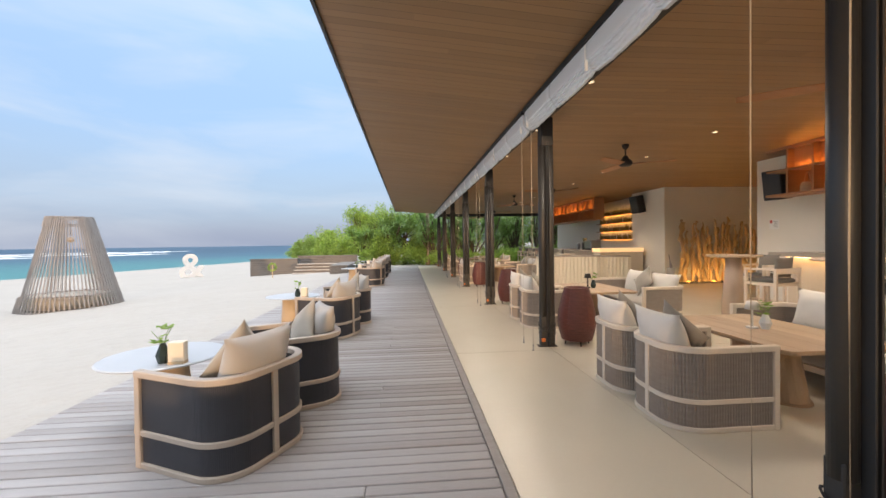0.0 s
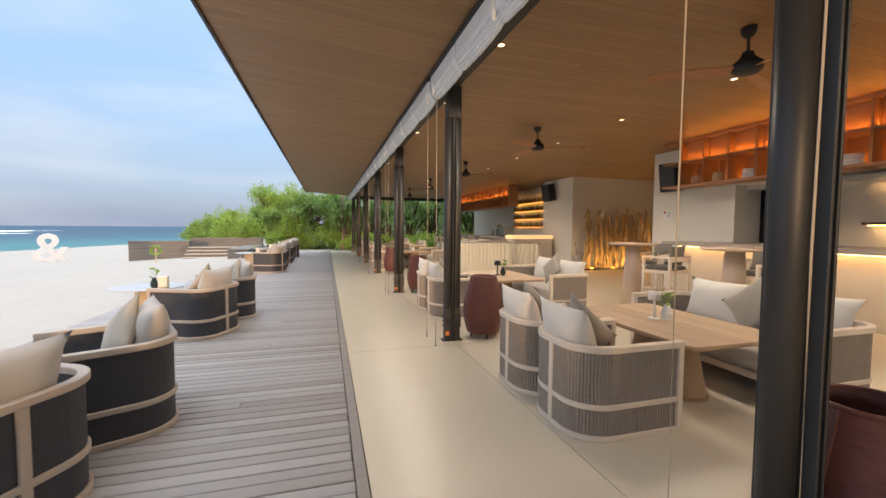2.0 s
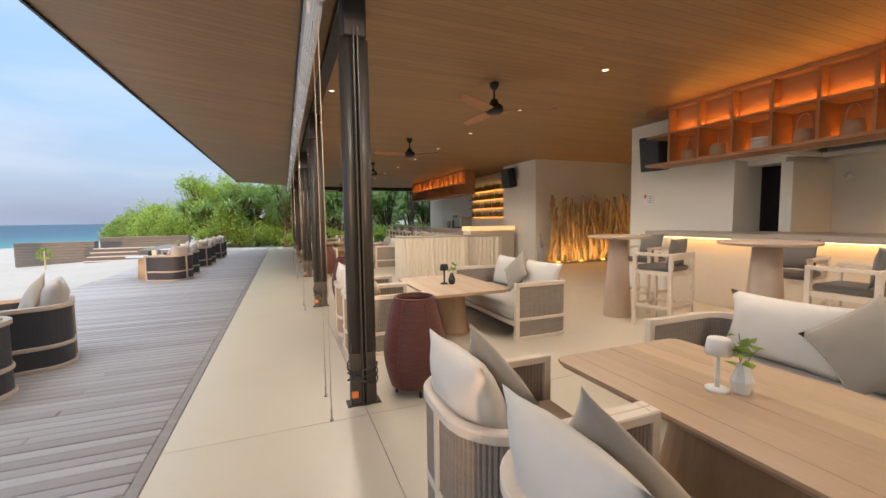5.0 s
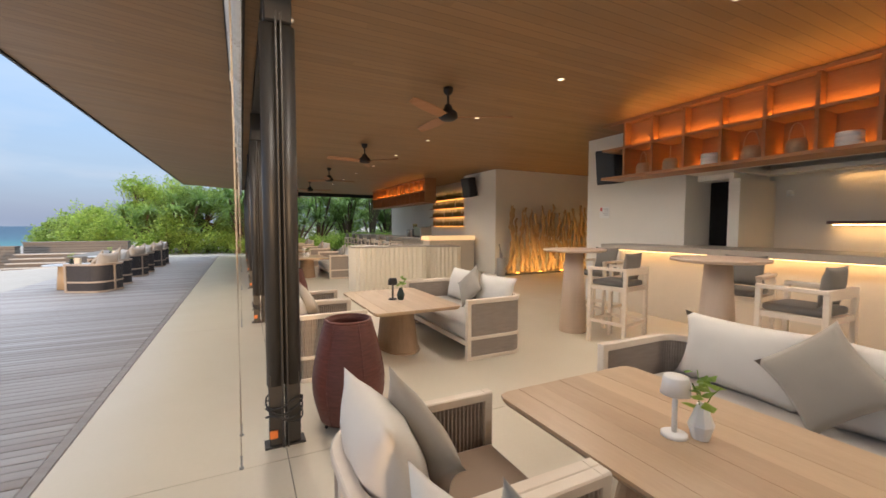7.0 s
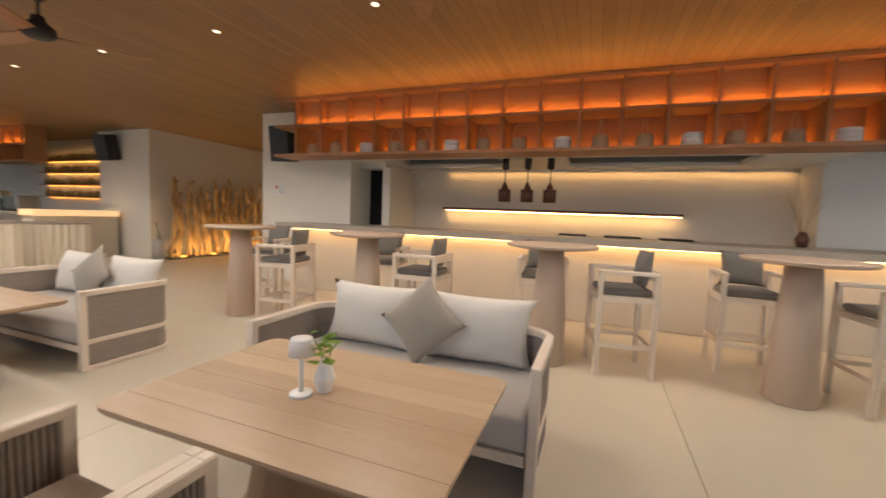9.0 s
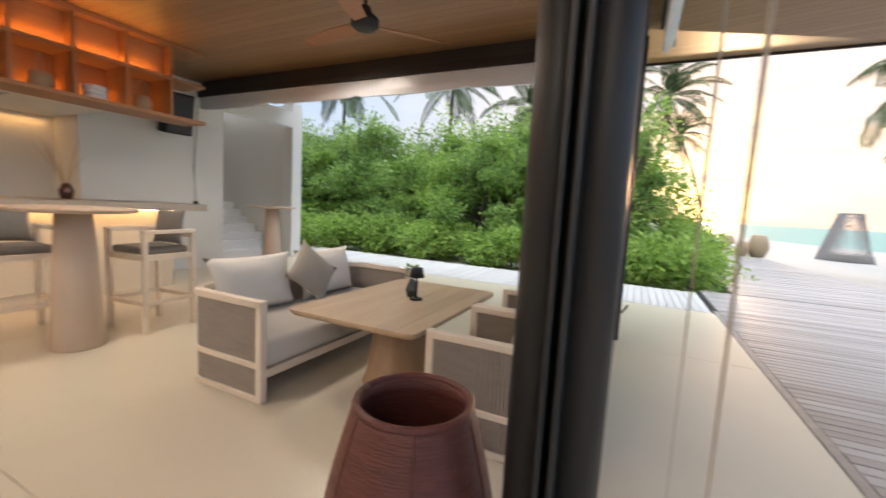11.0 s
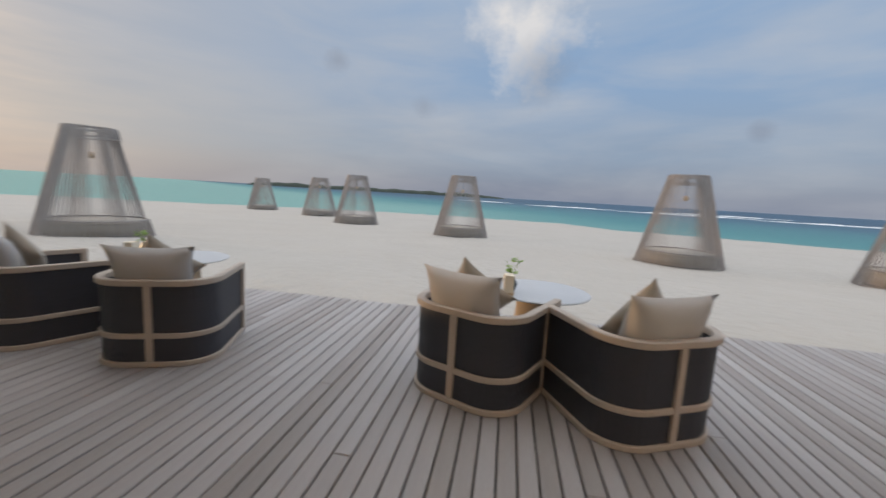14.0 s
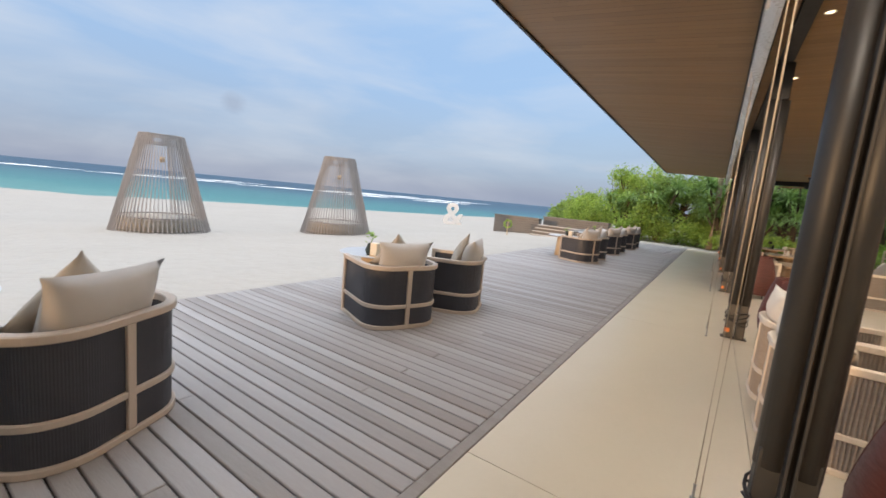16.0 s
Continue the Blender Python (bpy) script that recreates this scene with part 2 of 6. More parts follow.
M = {
    "deck": material("weathered_deck", (0.375, 0.36, 0.36), 0.5, vary=0.25, scale=2.0, fine=40, stretch=(0.35, 5, 1), bump=0.25,
                     second=(0.25, 0.225, 0.21), random_object=0.75),
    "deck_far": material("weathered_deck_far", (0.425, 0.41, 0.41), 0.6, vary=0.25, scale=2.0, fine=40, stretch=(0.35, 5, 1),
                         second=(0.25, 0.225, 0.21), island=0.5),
    "deck_pale": material("pale_deck", (0.62, 0.61, 0.60), 0.55, vary=0.15, scale=2.0, fine=40, stretch=(4, 0.4, 1), bump=0.2, random_object=0.3),
    "deck_gap": material("deck_joist", (0.025, 0.022, 0.02), 0.9),
    "slab": material("polished_concrete", (0.66, 0.595, 0.475), 0.31, vary=0.13, scale=1.7, fine=28, bump=0.012, second=(0.56, 0.495, 0.385), wear=0.07),
    "joint": material("concrete_joint", (0.12, 0.10, 0.08), 0.9),
    "sand": material("white_sand", (0.435, 0.41, 0.375), 0.95, vary=0.14, scale=0.5, fine=3.2, bump=1.0, depth=0.09, second=(0.33, 0.30, 0.265)),
    "ceiling": None,
    "steel": material("dark_steel", (0.028, 0.033, 0.040), 0.46, metal=0.2, vary=0.3, scale=5, fine=40, bump=0.05, second=(0.05, 0.043, 0.036)),
    "black": material("matt_black", (0.02, 0.02, 0.022), 0.6, bump=0.05),
    "white_wall": material("white_plaster", (0.82, 0.80, 0.76), 0.85, vary=0.05, scale=1.5, fine=90, bump=0.06),
    "grey_wall": material("beige_plaster", (0.79, 0.75, 0.68), 0.85, vary=0.06, scale=1.5, fine=90, bump=0.06),
    "counter": material("cream_counter_front", (0.66, 0.58, 0.47), 0.7, vary=0.08, scale=2, fine=50, bump=0.04),
    "counter_top": material("stone_counter_top", (0.42, 0.37, 0.31), 0.4, vary=0.12, scale=3, fine=60, bump=0.03),
    "ash": material("pale_ash_wood", (0.80, 0.71, 0.60), 0.5, vary=0.12, scale=3, fine=22, stretch=(1, 1, 5), bump=0.06, second=(0.55, 0.43, 0.31)),
    "beige_frame": material("beige_powder_frame", (0.48, 0.41, 0.345), 0.5, vary=0.10, scale=4, fine=80, bump=0.04),
    "teak": material("table_teak", (0.59, 0.44, 0.29), 0.36, vary=0.2, scale=2.2, fine=16, stretch=(7, 0.7, 7), bump=0.06, second=(0.40, 0.27, 0.17), random_object=0.65),
    "teak_leg": material("pedestal_teak", (0.50, 0.35, 0.22), 0.5, vary=0.2, scale=2.2, fine=14, stretch=(6, 6, 0.7), bump=0.06, second=(0.30, 0.18, 0.10)),
    "pale_stone": material("bar_table_wood", (0.58, 0.46, 0.36), 0.5, vary=0.12, scale=2.2, fine=14, stretch=(6, 6, 0.7), bump=0.05, second=(0.42, 0.31, 0.22)),
    "weave_in": material("brown_rope_weave", (0.42, 0.36, 0.31), 0.85, vary=0.2, scale=8, fine=120, stretch=(1, 1, 6), bump=0.3),
    "weave_out": material("charcoal_rope_weave", (0.04, 0.043, 0.057), 0.36, vary=0.2, scale=8, fine=120, stretch=(1, 1, 6), bump=0.3),
    "linen": material("offwhite_linen", (0.76, 0.72, 0.66), 0.95, vary=0.06, scale=5, fine=220, bump=0.18, sheen=0.2),
    "linen_out": material("sand_linen", (0.47, 0.455, 0.44), 0.95, vary=0.08, scale=5, fine=220, bump=0.18, sheen=0.2),
    "taupe": material("taupe_fabric", (0.39, 0.35, 0.295), 0.95, vary=0.08, scale=5, fine=220, bump=0.18, sheen=0.2),
    "taupe_dark": material("dark_taupe_fabric", (0.20, 0.185, 0.165), 0.95, vary=0.1, scale=5, fine=220, bump=0.18, sheen=0.15),
    "brown_seat": material("brown_seat_fabric", (0.31, 0.225, 0.165), 0.95, vary=0.08, scale=4, fine=200, bump=0.15, sheen=0.15),
    "grey_seat": material("light_grey_seat_fabric", (0.50, 0.47, 0.44), 0.95, vary=0.06, scale=4, fine=200, bump=0.15, sheen=0.15),
    "rattan": material("burgundy_rattan", (0.17, 0.055, 0.042), 0.5, vary=0.3, scale=9, fine=26, stretch=(1, 1, 7), bump=0.5, second=(0.05, 0.014, 0.013)),
    "plastic": None,
    "rope": material("beige_rope", (0.50, 0.43, 0.34), 0.9),
    "white": material("white_enamel", (0.86, 0.85, 0.83), 0.35, vary=0.03),
    "orange": material("orange_valve", (0.7, 0.2, 0.04), 0.5),
    "shelf_wood": material("oak_shelf", (0.42, 0.205, 0.09), 0.5, vary=0.2, scale=2.5, fine=18, stretch=(1, 0.6, 7), bump=0.05, second=(0.22, 0.11, 0.05)),
    "wicker": material("pale_wicker", (0.58, 0.42, 0.26), 0.8, vary=0.25, scale=20, fine=90, bump=0.4),
    "copper": material("aged_copper", (0.16, 0.08, 0.06), 0.35, metal=0.7, vary=0.2),
    "hood": material("brushed_steel_hood", (0.33, 0.34, 0.34), 0.35, metal=0.8, vary=0.15, scale=2),
    # pale brown wood, with some of the gold uplight mixed into its colour
    "driftwood": material("driftwood_gold_lit", (0.55, 0.39, 0.20), 0.5, metal=0.15, vary=0.3, scale=5, fine=30, stretch=(3, 3, 0.6), bump=0.5, second=(0.3, 0.17, 0.06)),
    "fan_blade": material("fan_blade_walnut", (0.42, 0.19, 0.08), 0.45, vary=0.2, scale=3, fine=20, stretch=(1, 6, 1), bump=0.04),
    "slat": material("greyed_timber_slat", (0.41, 0.38, 0.36), 0.75, vary=0.2, scale=3, fine=24, stretch=(5, 5, 0.6), bump=0.15, island=0.3),
    "dock": material("dark_weathered_timber", (0.23, 0.215, 0.20), 0.75, vary=0.25, scale=2, fine=24, stretch=(0.6, 0.6, 6), bump=0.2),
    "trunk": material("pale_palm_trunk", (0.36, 0.28, 0.20), 0.9, vary=0.3, scale=3, fine=20, stretch=(1, 1, 6), bump=0.5),
    "dark_trunk": material("dark_bark", (0.12, 0.09, 0.065), 0.9, vary=0.3, scale=5, fine=30, bump=0.5),
    "leaf": material("shrub_leaf", (0.33, 0.47, 0.12), 0.5, vary=0.3, scale=0.6, fine=4, bump=0, second=(0.14, 0.25, 0.06), island=0.9, thin=0.5),
    "leaf_light": material("bright_shrub_leaf", (0.39, 0.54, 0.12), 0.45, vary=0.3, scale=0.7, fine=4, bump=0, second=(0.18, 0.31, 0.06), island=0.9, thin=0.5),
    "leaf_strap": material("pandanus_leaf", (0.28, 0.43, 0.13), 0.45, vary=0.35, scale=0.6, fine=4, bump=0, second=(0.12, 0.22, 0.06), island=0.8, thin=0.45),
    "frond": material("palm_frond", (0.075, 0.12, 0.03), 0.75, vary=0.3, scale=0.8, fine=5, bump=0, second=(0.02, 0.035, 0.01), island=0.7, thin=0.12),
    "island": material("far_island_green", (0.05, 0.065, 0.05), 0.95, vary=0.3, scale=0.02, fine=0.2, bump=0),
    "foam": material("white_foam", (0.80, 0.82, 0.82), 0.9, vary=0.05, scale=1.5, fine=8),
    "grey_table": material("grey_table_top", (0.50, 0.52, 0.55), 0.35, vary=0.05, scale=3, fine=50, bump=0.02),
    "green_vase": material("dark_green_ceramic", (0.02, 0.035, 0.03), 0.3),
    "cream_box": material("cream_timber_box", (0.62, 0.47, 0.30), 0.6, vary=0.1),
    "paper": material("white_paper", (0.78, 0.77, 0.75), 0.8, vary=0.03),
    "red": material("red_print", (0.6, 0.05, 0.04), 0.6),
    # near-black: the dark of the service room is put into the colour
    "room_shade": material("black_room_shade", (0.006, 0.005, 0.005), 0.9),
    "glass_amber": material("amber_bottle_glass", (0.50, 0.28, 0.10), 0.12, vary=0.3, island=0.8, second=(0.14, 0.16, 0.08)),
    "fluted": material("cream_fluted_panel", (0.80, 0.72, 0.58), 0.65, vary=0.06, scale=3, fine=40, bump=0.03),
    "led": glowing("amber_led", (1.0, 0.40, 0.06), 3.2),
    "onyx": glowing("lit_onyx", (1.0, 0.66, 0.32), 0.38),
    "led_warm": glowing("warm_led", (1.0, 0.62, 0.25), 7.0),
    "downlight": glowing("downlight_lens", (1.0, 0.75, 0.45), 2.2),
    "sun_disc": glowing("sun_surface", (1.0, 0.62, 0.22), 30.0),
}


def plank_ceiling():
    """Oak boards across the building: a groove line every 0.11 m along y and a tint for every board."""
    m = material("oak_board_ceiling", (0.275, 0.155, 0.066), 0.5, vary=0.12, scale=1.2, fine=14, stretch=(0.5, 6, 1), bump=0.05, second=(0.25, 0.14, 0.06))
    n, l = m.node_tree.nodes, m.node_tree.links
    bsdf = n["Principled BSDF"]
    tc = n.new("ShaderNodeTexCoord")
    sep = n.new("ShaderNodeSeparateXYZ")
    l.new(tc.outputs["Object"], sep.inputs[0])
    div = n.new("ShaderNodeMath")
    div.operation = "DIVIDE"
    div.inputs[1].default_value = 0.11
    l.new(sep.outputs["Y"], div.inputs[0])
    frac = n.new("ShaderNodeMath")
    frac.operation = "FRACT"
    l.new(div.outputs[0], frac.inputs[0])
    flo = n.new("ShaderNodeMath")
    flo.operation = "FLOOR"
    l.new(div.outputs[0], flo.inputs[0])
    stag = n.new("ShaderNodeMath")
    stag.operation = "MULTIPLY_ADD"
    stag.inputs[1].default_value = 0.37
    l.new(flo.outputs[0], stag.inputs[0])
    xs = n.new("ShaderNodeMath")
    xs.operation = "MULTIPLY"
    xs.inputs[1].default_value = 0.42
    l.new(sep.outputs["X"], xs.inputs[0])
    l.new(xs.outputs[0], stag.inputs[2])
    flx = n.new("ShaderNodeMath")
    flx.operation = "FLOOR"
    l.new(stag.outputs[0], flx.inputs[0])
    comb = n.new("ShaderNodeCombineXYZ")
    l.new(flo.outputs[0], comb.inputs[0])
    l.new(flx.outputs[0], comb.inputs[1])
    wnz = n.new("ShaderNodeTexWhiteNoise")
    l.new(comb.outputs[0], wnz.inputs["Vector"])
    groove = n.new("ShaderNodeMath")
    groove.operation = "LESS_THAN"
    groove.inputs[1].default_value = 0.05
    l.new(frac.outputs[0], groove.inputs[0])
    old = bsdf.inputs["Base Color"].links[0].from_socket
    hsv = n.new("ShaderNodeHueSaturation")
    mr = n.new("ShaderNodeMapRange")
    mr.inputs["To Min"].default_value = 0.9
    mr.inputs["To Max"].default_value = 1.1
    l.new(wnz.outputs["Value"], mr.inputs["Value"])
    l.new(mr.outputs[0], hsv.inputs["Value"])
    l.new(old, hsv.inputs["Color"])
    dark = n.new("ShaderNodeMixRGB")
    dark.inputs[2].default_value = (0.14, 0.075, 0.03, 1)
    l.new(hsv.outputs["Color"], dark.inputs[1])
    l.new(groove.outputs[0], dark.inputs["Fac"])
    l.new(dark.outputs["Color"], bsdf.inputs["Base Color"])
    return m


M["ceiling"] = plank_ceiling()
M["soffit"] = M["ceiling"]


def clear_plastic():
    m = bpy.data.materials.new("milky_clear_plastic")
    m.use_nodes = True
    n, l = m.node_tree.nodes, m.node_tree.links
    bsdf = n["Principled BSDF"]
    bsdf.inputs["Base Color"].default_value = (0.74, 0.78, 0.84, 1)
    bsdf.inputs["Roughness"].default_value = 0.22
    bsdf.inputs["Specular IOR Level"].default_value = 0.8
    nz = n.new("ShaderNodeTexNoise")
    nz.inputs["Scale"].default_value = 14
    b = n.new("ShaderNodeBump")
    b.inputs["Strength"].default_value = 0.4
    l.new(nz.outputs["Fac"], b.inputs["Height"])
    l.new(b.outputs["Normal"], bsdf.inputs["Normal"])
    return m


M["plastic"] = clear_plastic()


def sea_material():
    m = bpy.data.materials.new("lagoon_water")
    m.use_nodes = True
    n, l = m.node_tree.nodes, m.node_tree.links
    bsdf = n["Principled BSDF"]
    bsdf.inputs["Roughness"].default_value = 0.42
    bsdf.inputs["Specular IOR Level"].default_value = 0.1
    tc = n.new("ShaderNodeTexCoord")
    sep = n.new("ShaderNodeSeparateXYZ")
    l.new(tc.outputs["Object"], sep.inputs[0])
    # depth grows away from the shore, which runs aslant
    k = n.new("ShaderNodeMath")
    k.operation = "MULTIPLY_ADD"
    l.new(sep.outputs["Y"], k.inputs[0])
    neg = n.new("ShaderNodeMath")
    neg.operation = "MULTIPLY"
    neg.inputs[1].default_value = -1
    l.new(sep.outputs["X"], neg.inputs[0])
    k.inputs[1].default_value = 1.1
    l.new(neg.outputs[0], k.inputs[2])
    nz = n.new("ShaderNodeTexNoise")
    nz.inputs["Scale"].default_value = 0.02
    nz.inputs["Detail"].default_value = 4
    l.new(tc.outputs["Object"], nz.inputs["Vector"])
    nk = n.new("ShaderNodeMath")
    nk.operation = "MULTIPLY_ADD"
    nk.inputs[1].default_value = 60
    l.new(nz.outputs["Fac"], nk.inputs[0])
    l.new(k.outputs[0], nk.inputs[2])
    mr = n.new("ShaderNodeMapRange")
    mr.inputs["From Min"].default_value = 75
    mr.inputs["From Max"].default_value = 380
    l.new(nk.outputs[0], mr.inputs["Value"])
    ramp = n.new("ShaderNodeValToRGB")
    e = ramp.color_ramp.elements
    e[0].position, e[0].color = 0.0, (0.17, 0.33, 0.30, 1)
    e[1].position, e[1].color = 1.0, (0.03, 0.075, 0.125, 1)
    a = e.new(0.16)
    a.color = (0.06, 0.20, 0.21, 1)
    b2 = e.new(0.5)
    b2.color = (0.04, 0.105, 0.155, 1)
    l.new(mr.outputs[0], ramp.inputs["Fac"])
    l.new(ramp.outputs["Color"], bsdf.inputs["Base Color"])
    wz = n.new("ShaderNodeTexNoise")
    wz.inputs["Scale"].default_value = 0.6
    wz.inputs["Detail"].default_value = 6
    l.new(tc.outputs["Object"], wz.inputs["Vector"])
    bp = n.new("ShaderNodeBump")
    bp.inputs["Strength"].default_value = 0.5
    bp.inputs["Distance"].default_value = 0.5
    l.new(wz.outputs["Fac"], bp.inputs["Height"])
    l.new(bp.outputs["Normal"], bsdf.inputs["Normal"])
    return m


M["sea"] = sea_material()


# ---- mesh helpers ----
def link(name, bm, mat, parent=None, label="", smooth=False):
    me = bpy.data.meshes.new(name)
    bmesh.ops.recalc_face_normals(bm, faces=bm.faces)
    bm.to_mesh(me)
    bm.free()
    me.materials.append(mat)
    if smooth:
        for p in me.polygons:
            p.use_smooth = True
    ob = new(name, me)
    if parent:
        ob.parent = parent
    if label:
        ob["label"] = label
    return ob


def part(name, bm, mat, parent, label="", smooth=False):
    return link(name, bm, mat, parent, label, smooth)


def thing(name, label, category, group="", m=None):
    ob = new(name)
    ob.empty_display_size = 0.2
    if m:
        ob.matrix_basis = m
    return tagged(ob, label, category, group)


def raw(name, verts, faces, mat, parent=None, smooth=False, label=""):
    me = bpy.data.meshes.new(name)
    me.from_pydata(verts, [], faces)
    me.materials.append(mat)
    if smooth:
        me.polygons.foreach_set("use_smooth", [True] * len(me.polygons))
    me.update()
    ob = new(name, me)
    if parent:
        ob.parent = parent
    if label:
        ob["label"] = label
    return ob


def box(x0, x1, y0, y1, z0, z1, bevel=0.0, bm=None, seg=1):
    out = bm or bmesh.new()
    tmp = bmesh.new()
    bmesh.ops.create_cube(tmp, size=1)
    for v in tmp.verts:
        v.co = ((x0 + x1) / 2 + v.co.x * (x1 - x0), (y0 + y1) / 2 + v.co.y * (y1 - y0), (z0 + z1) / 2 + v.co.z * (z1 - z0))
    if bevel:
        bmesh.ops.bevel(tmp, geom=list(tmp.edges), offset=bevel, segments=seg, affect="EDGES", profile=0.6)
    join(out, tmp)
    return out


def join(out, tmp):
    vs = [out.verts.new(v.co) for v in tmp.verts]
    tmp.verts.index_update()
    for f in tmp.faces:
        try:
            out.faces.new([vs[v.index] for v in f.verts])
        except ValueError:
            pass
    tmp.free()


def lathe(profile, seg=24, bm=None, sx=1.0, sy=1.0, at=(0, 0, 0)):
    """A turned body from (radius, height) pairs; closed where the radius is 0."""
    out = bm or bmesh.new()
    rings = []
    for r, z in profile:
        if r < 1e-5:
            rings.append([out.verts.new((at[0], at[1], at[2] + z))])
        else:
            rings.append([out.verts.new((at[0] + sx * r * math.cos(2 * math.pi * i / seg), at[1] + sy * r * math.sin(2 * math.pi * i / seg), at[2] + z)) for i in range(seg)])
    for a, b in zip(rings, rings[1:]):
        for i in range(seg):
            j = (i + 1) % seg
            if len(a) == 1 and len(b) == 1:
                continue
            if len(a) == 1:
                out.faces.new((a[0], b[i], b[j]))
            elif len(b) == 1:
                out.faces.new((a[i], a[j], b[0]))
            else:
                out.faces.new((a[i], a[j], b[j], b[i]))
    return out


def tube(points, radius, seg=8, bm=None):
    """A round bar along points; radius is a number or one for each point."""
    out = bm or bmesh.new()
    pts = [Vector(p) for p in points]
    rad = radius if isinstance(radius, (list, tuple)) else [radius] * len(pts)
    rings = []
    for i, p in enumerate(pts):
        d = (pts[min(i + 1, len(pts) - 1)] - pts[max(i - 1, 0)]).normalized()
        a = d.cross(Vector((0, 0, 1)))
        if a.length < 1e-3:
            a = d.cross(Vector((0, 1, 0)))
        a.normalize()
        b = d.cross(a)
        rings.append([out.verts.new(p + (a * math.cos(2 * math.pi * k / seg) + b * math.sin(2 * math.pi * k / seg)) * rad[i]) for k in range(seg)])
    for r, s in zip(rings, rings[1:]):
        for k in range(seg):
            out.faces.new((r[k], r[(k + 1) % seg], s[(k + 1) % seg], s[k]))
    out.faces.new(rings[0])
    out.faces.new(rings[-1][::-1])
    return out


def sweep(path, half, z0, z1, closed=False, bm=None, round_off=0.006):
    """A bar of rectangular section along a level path of (x, y); half is half its width."""
    out = bm or bmesh.new()
    n = len(path)
    rings = []
    for i in range(n):
        p = Vector((*path[i], 0))
        a = Vector((*path[(i - 1) % n if closed else max(i - 1, 0)], 0))
        b = Vector((*path[(i + 1) % n if closed else min(i + 1, n - 1)], 0))
        d = (b - a).normalized()
        s = Vector((-d.y, d.x, 0))
        h, r = half, round_off
        prof = [(-h, z0 + r), (-h + r, z0), (h - r, z0), (h, z0 + r), (h, z1 - r), (h - r, z1), (-h + r, z1), (-h, z1 - r)]
        rings.append([out.verts.new((p.x + s.x * o, p.y + s.y * o, z)) for o, z in prof])
    k = len(rings[0])
    for i in range(n if closed else n - 1):
        r, s = rings[i], rings[(i + 1) % n]
        for j in range(k):
            out.faces.new((r[j], r[(j + 1) % k], s[(j + 1) % k], s[j]))
    if not closed:
        out.faces.new(rings[0])
        out.faces.new(rings[-1][::-1])
    return out


def u_path(width, depth, radius, inset=0.0, n=9):
    """A U open to +x: front end, arm, round corner, back, corner, arm, front end. The back lies at x = 0."""
    w, r = width / 2 - inset, max(0.01, radius - inset)
    pts = [(depth, -w)]
    for i in range(n):
        a = math.pi * 1.5 - (math.pi / 2) * i / (n - 1)
        pts.append((inset + r + r * math.cos(a), -w + r + r * math.sin(a)))
    for i in range(n):
        a = math.pi - (math.pi / 2) * i / (n - 1)
        pts.append((inset + r + r * math.cos(a), w - r + r * math.sin(a)))
    pts.append((depth, w))
    return pts


def resample(path, step):
    pts = [Vector((*p, 0)) for p in path]
    out, carry = [], 0.0
    for a, b in zip(pts, pts[1:]):
        length = (b - a).length
        d = carry
        while d < length:
            q = a.lerp(b, d / length)
            out.append((q.x, q.y))
            d += step
        carry = d - length
    return out


def weave(path, z0, z1, pitch=0.018, depth=0.0065):
    """Upright cords side by side along a path: a closed, ribbed sheet."""
    fine = resample(path, pitch / 3)
    bm = bmesh.new()
    rows = []
    n = len(fine)
    for i, (x, y) in enumerate(fine):
        a, b = Vector((*fine[max(i - 1, 0)], 0)), Vector((*fine[min(i + 1, n - 1)], 0))
        d = (b - a).normalized()
        o = depth if i % 3 else -min(0.003, depth * 0.1)
        s = Vector((-d.y, d.x, 0))
        rows.append([bm.verts.new((x + s.x * q, y + s.y * q, z)) for q in (o + 0.004, -o - 0.004) for z in (z0, z1)])
    for r, s in zip(rows, rows[1:]):
        bm.faces.new((r[0], s[0], s[1], r[1]))
        bm.faces.new((r[3], s[3], s[2], r[2]))
    return bm


def pillow(w, h, t, n=12, crease=0.0):
    """A stuffed cushion standing in the yz-plane, its foot at z = 0, corners drawn out."""
    bm = bmesh.new()
    sheets = []
    for side in (1, -1):
        g = []
        for i in range(n + 1):
            row = []
            for j in range(n + 1):
                u, v = 2 * i / n - 1, 2 * j / n - 1
                pinch_u = 1 - 0.11 * (1 - v * v) ** 0.8 * abs(u) ** 3 if abs(u) > 0 else 1
                edge = 1 - 0.09 * (1 - u * u) ** 0.8
                y = u * w / 2 * (1 - 0.05 * (1 - v * v) * abs(u)) * pinch_u
                z = h / 2 + v * h / 2 * (edge if abs(v) > 0.5 else 1)
                puff = ((1 - abs(u) ** 2.2) * (1 - abs(v) ** 2.2)) ** 0.6
                wob = noise.noise(Vector((u * 2.1 + w * 7, v * 2.3, side * 3.1))) * 0.16 * puff
                row.append((side * t / 2 * (puff + wob), y, z))
            g.append(row)
        sheets.append(g)
    front = [[bm.verts.new(p) for p in row] for row in sheets[0]]
    back = [[front[i][j] if i in (0, n) or j in (0, n) else bm.verts.new(sheets[1][i][j]) for j in range(n + 1)] for i in range(n + 1)]
    for g in (front, back):
        for i in range(n):
            for j in range(n):
                bm.faces.new((g[i][j], g[i + 1][j], g[i + 1][j + 1], g[i][j + 1]))
    return bm


def place_mesh(bm, m):
    bmesh.ops.transform(bm, matrix=m, verts=bm.verts)
    return bm


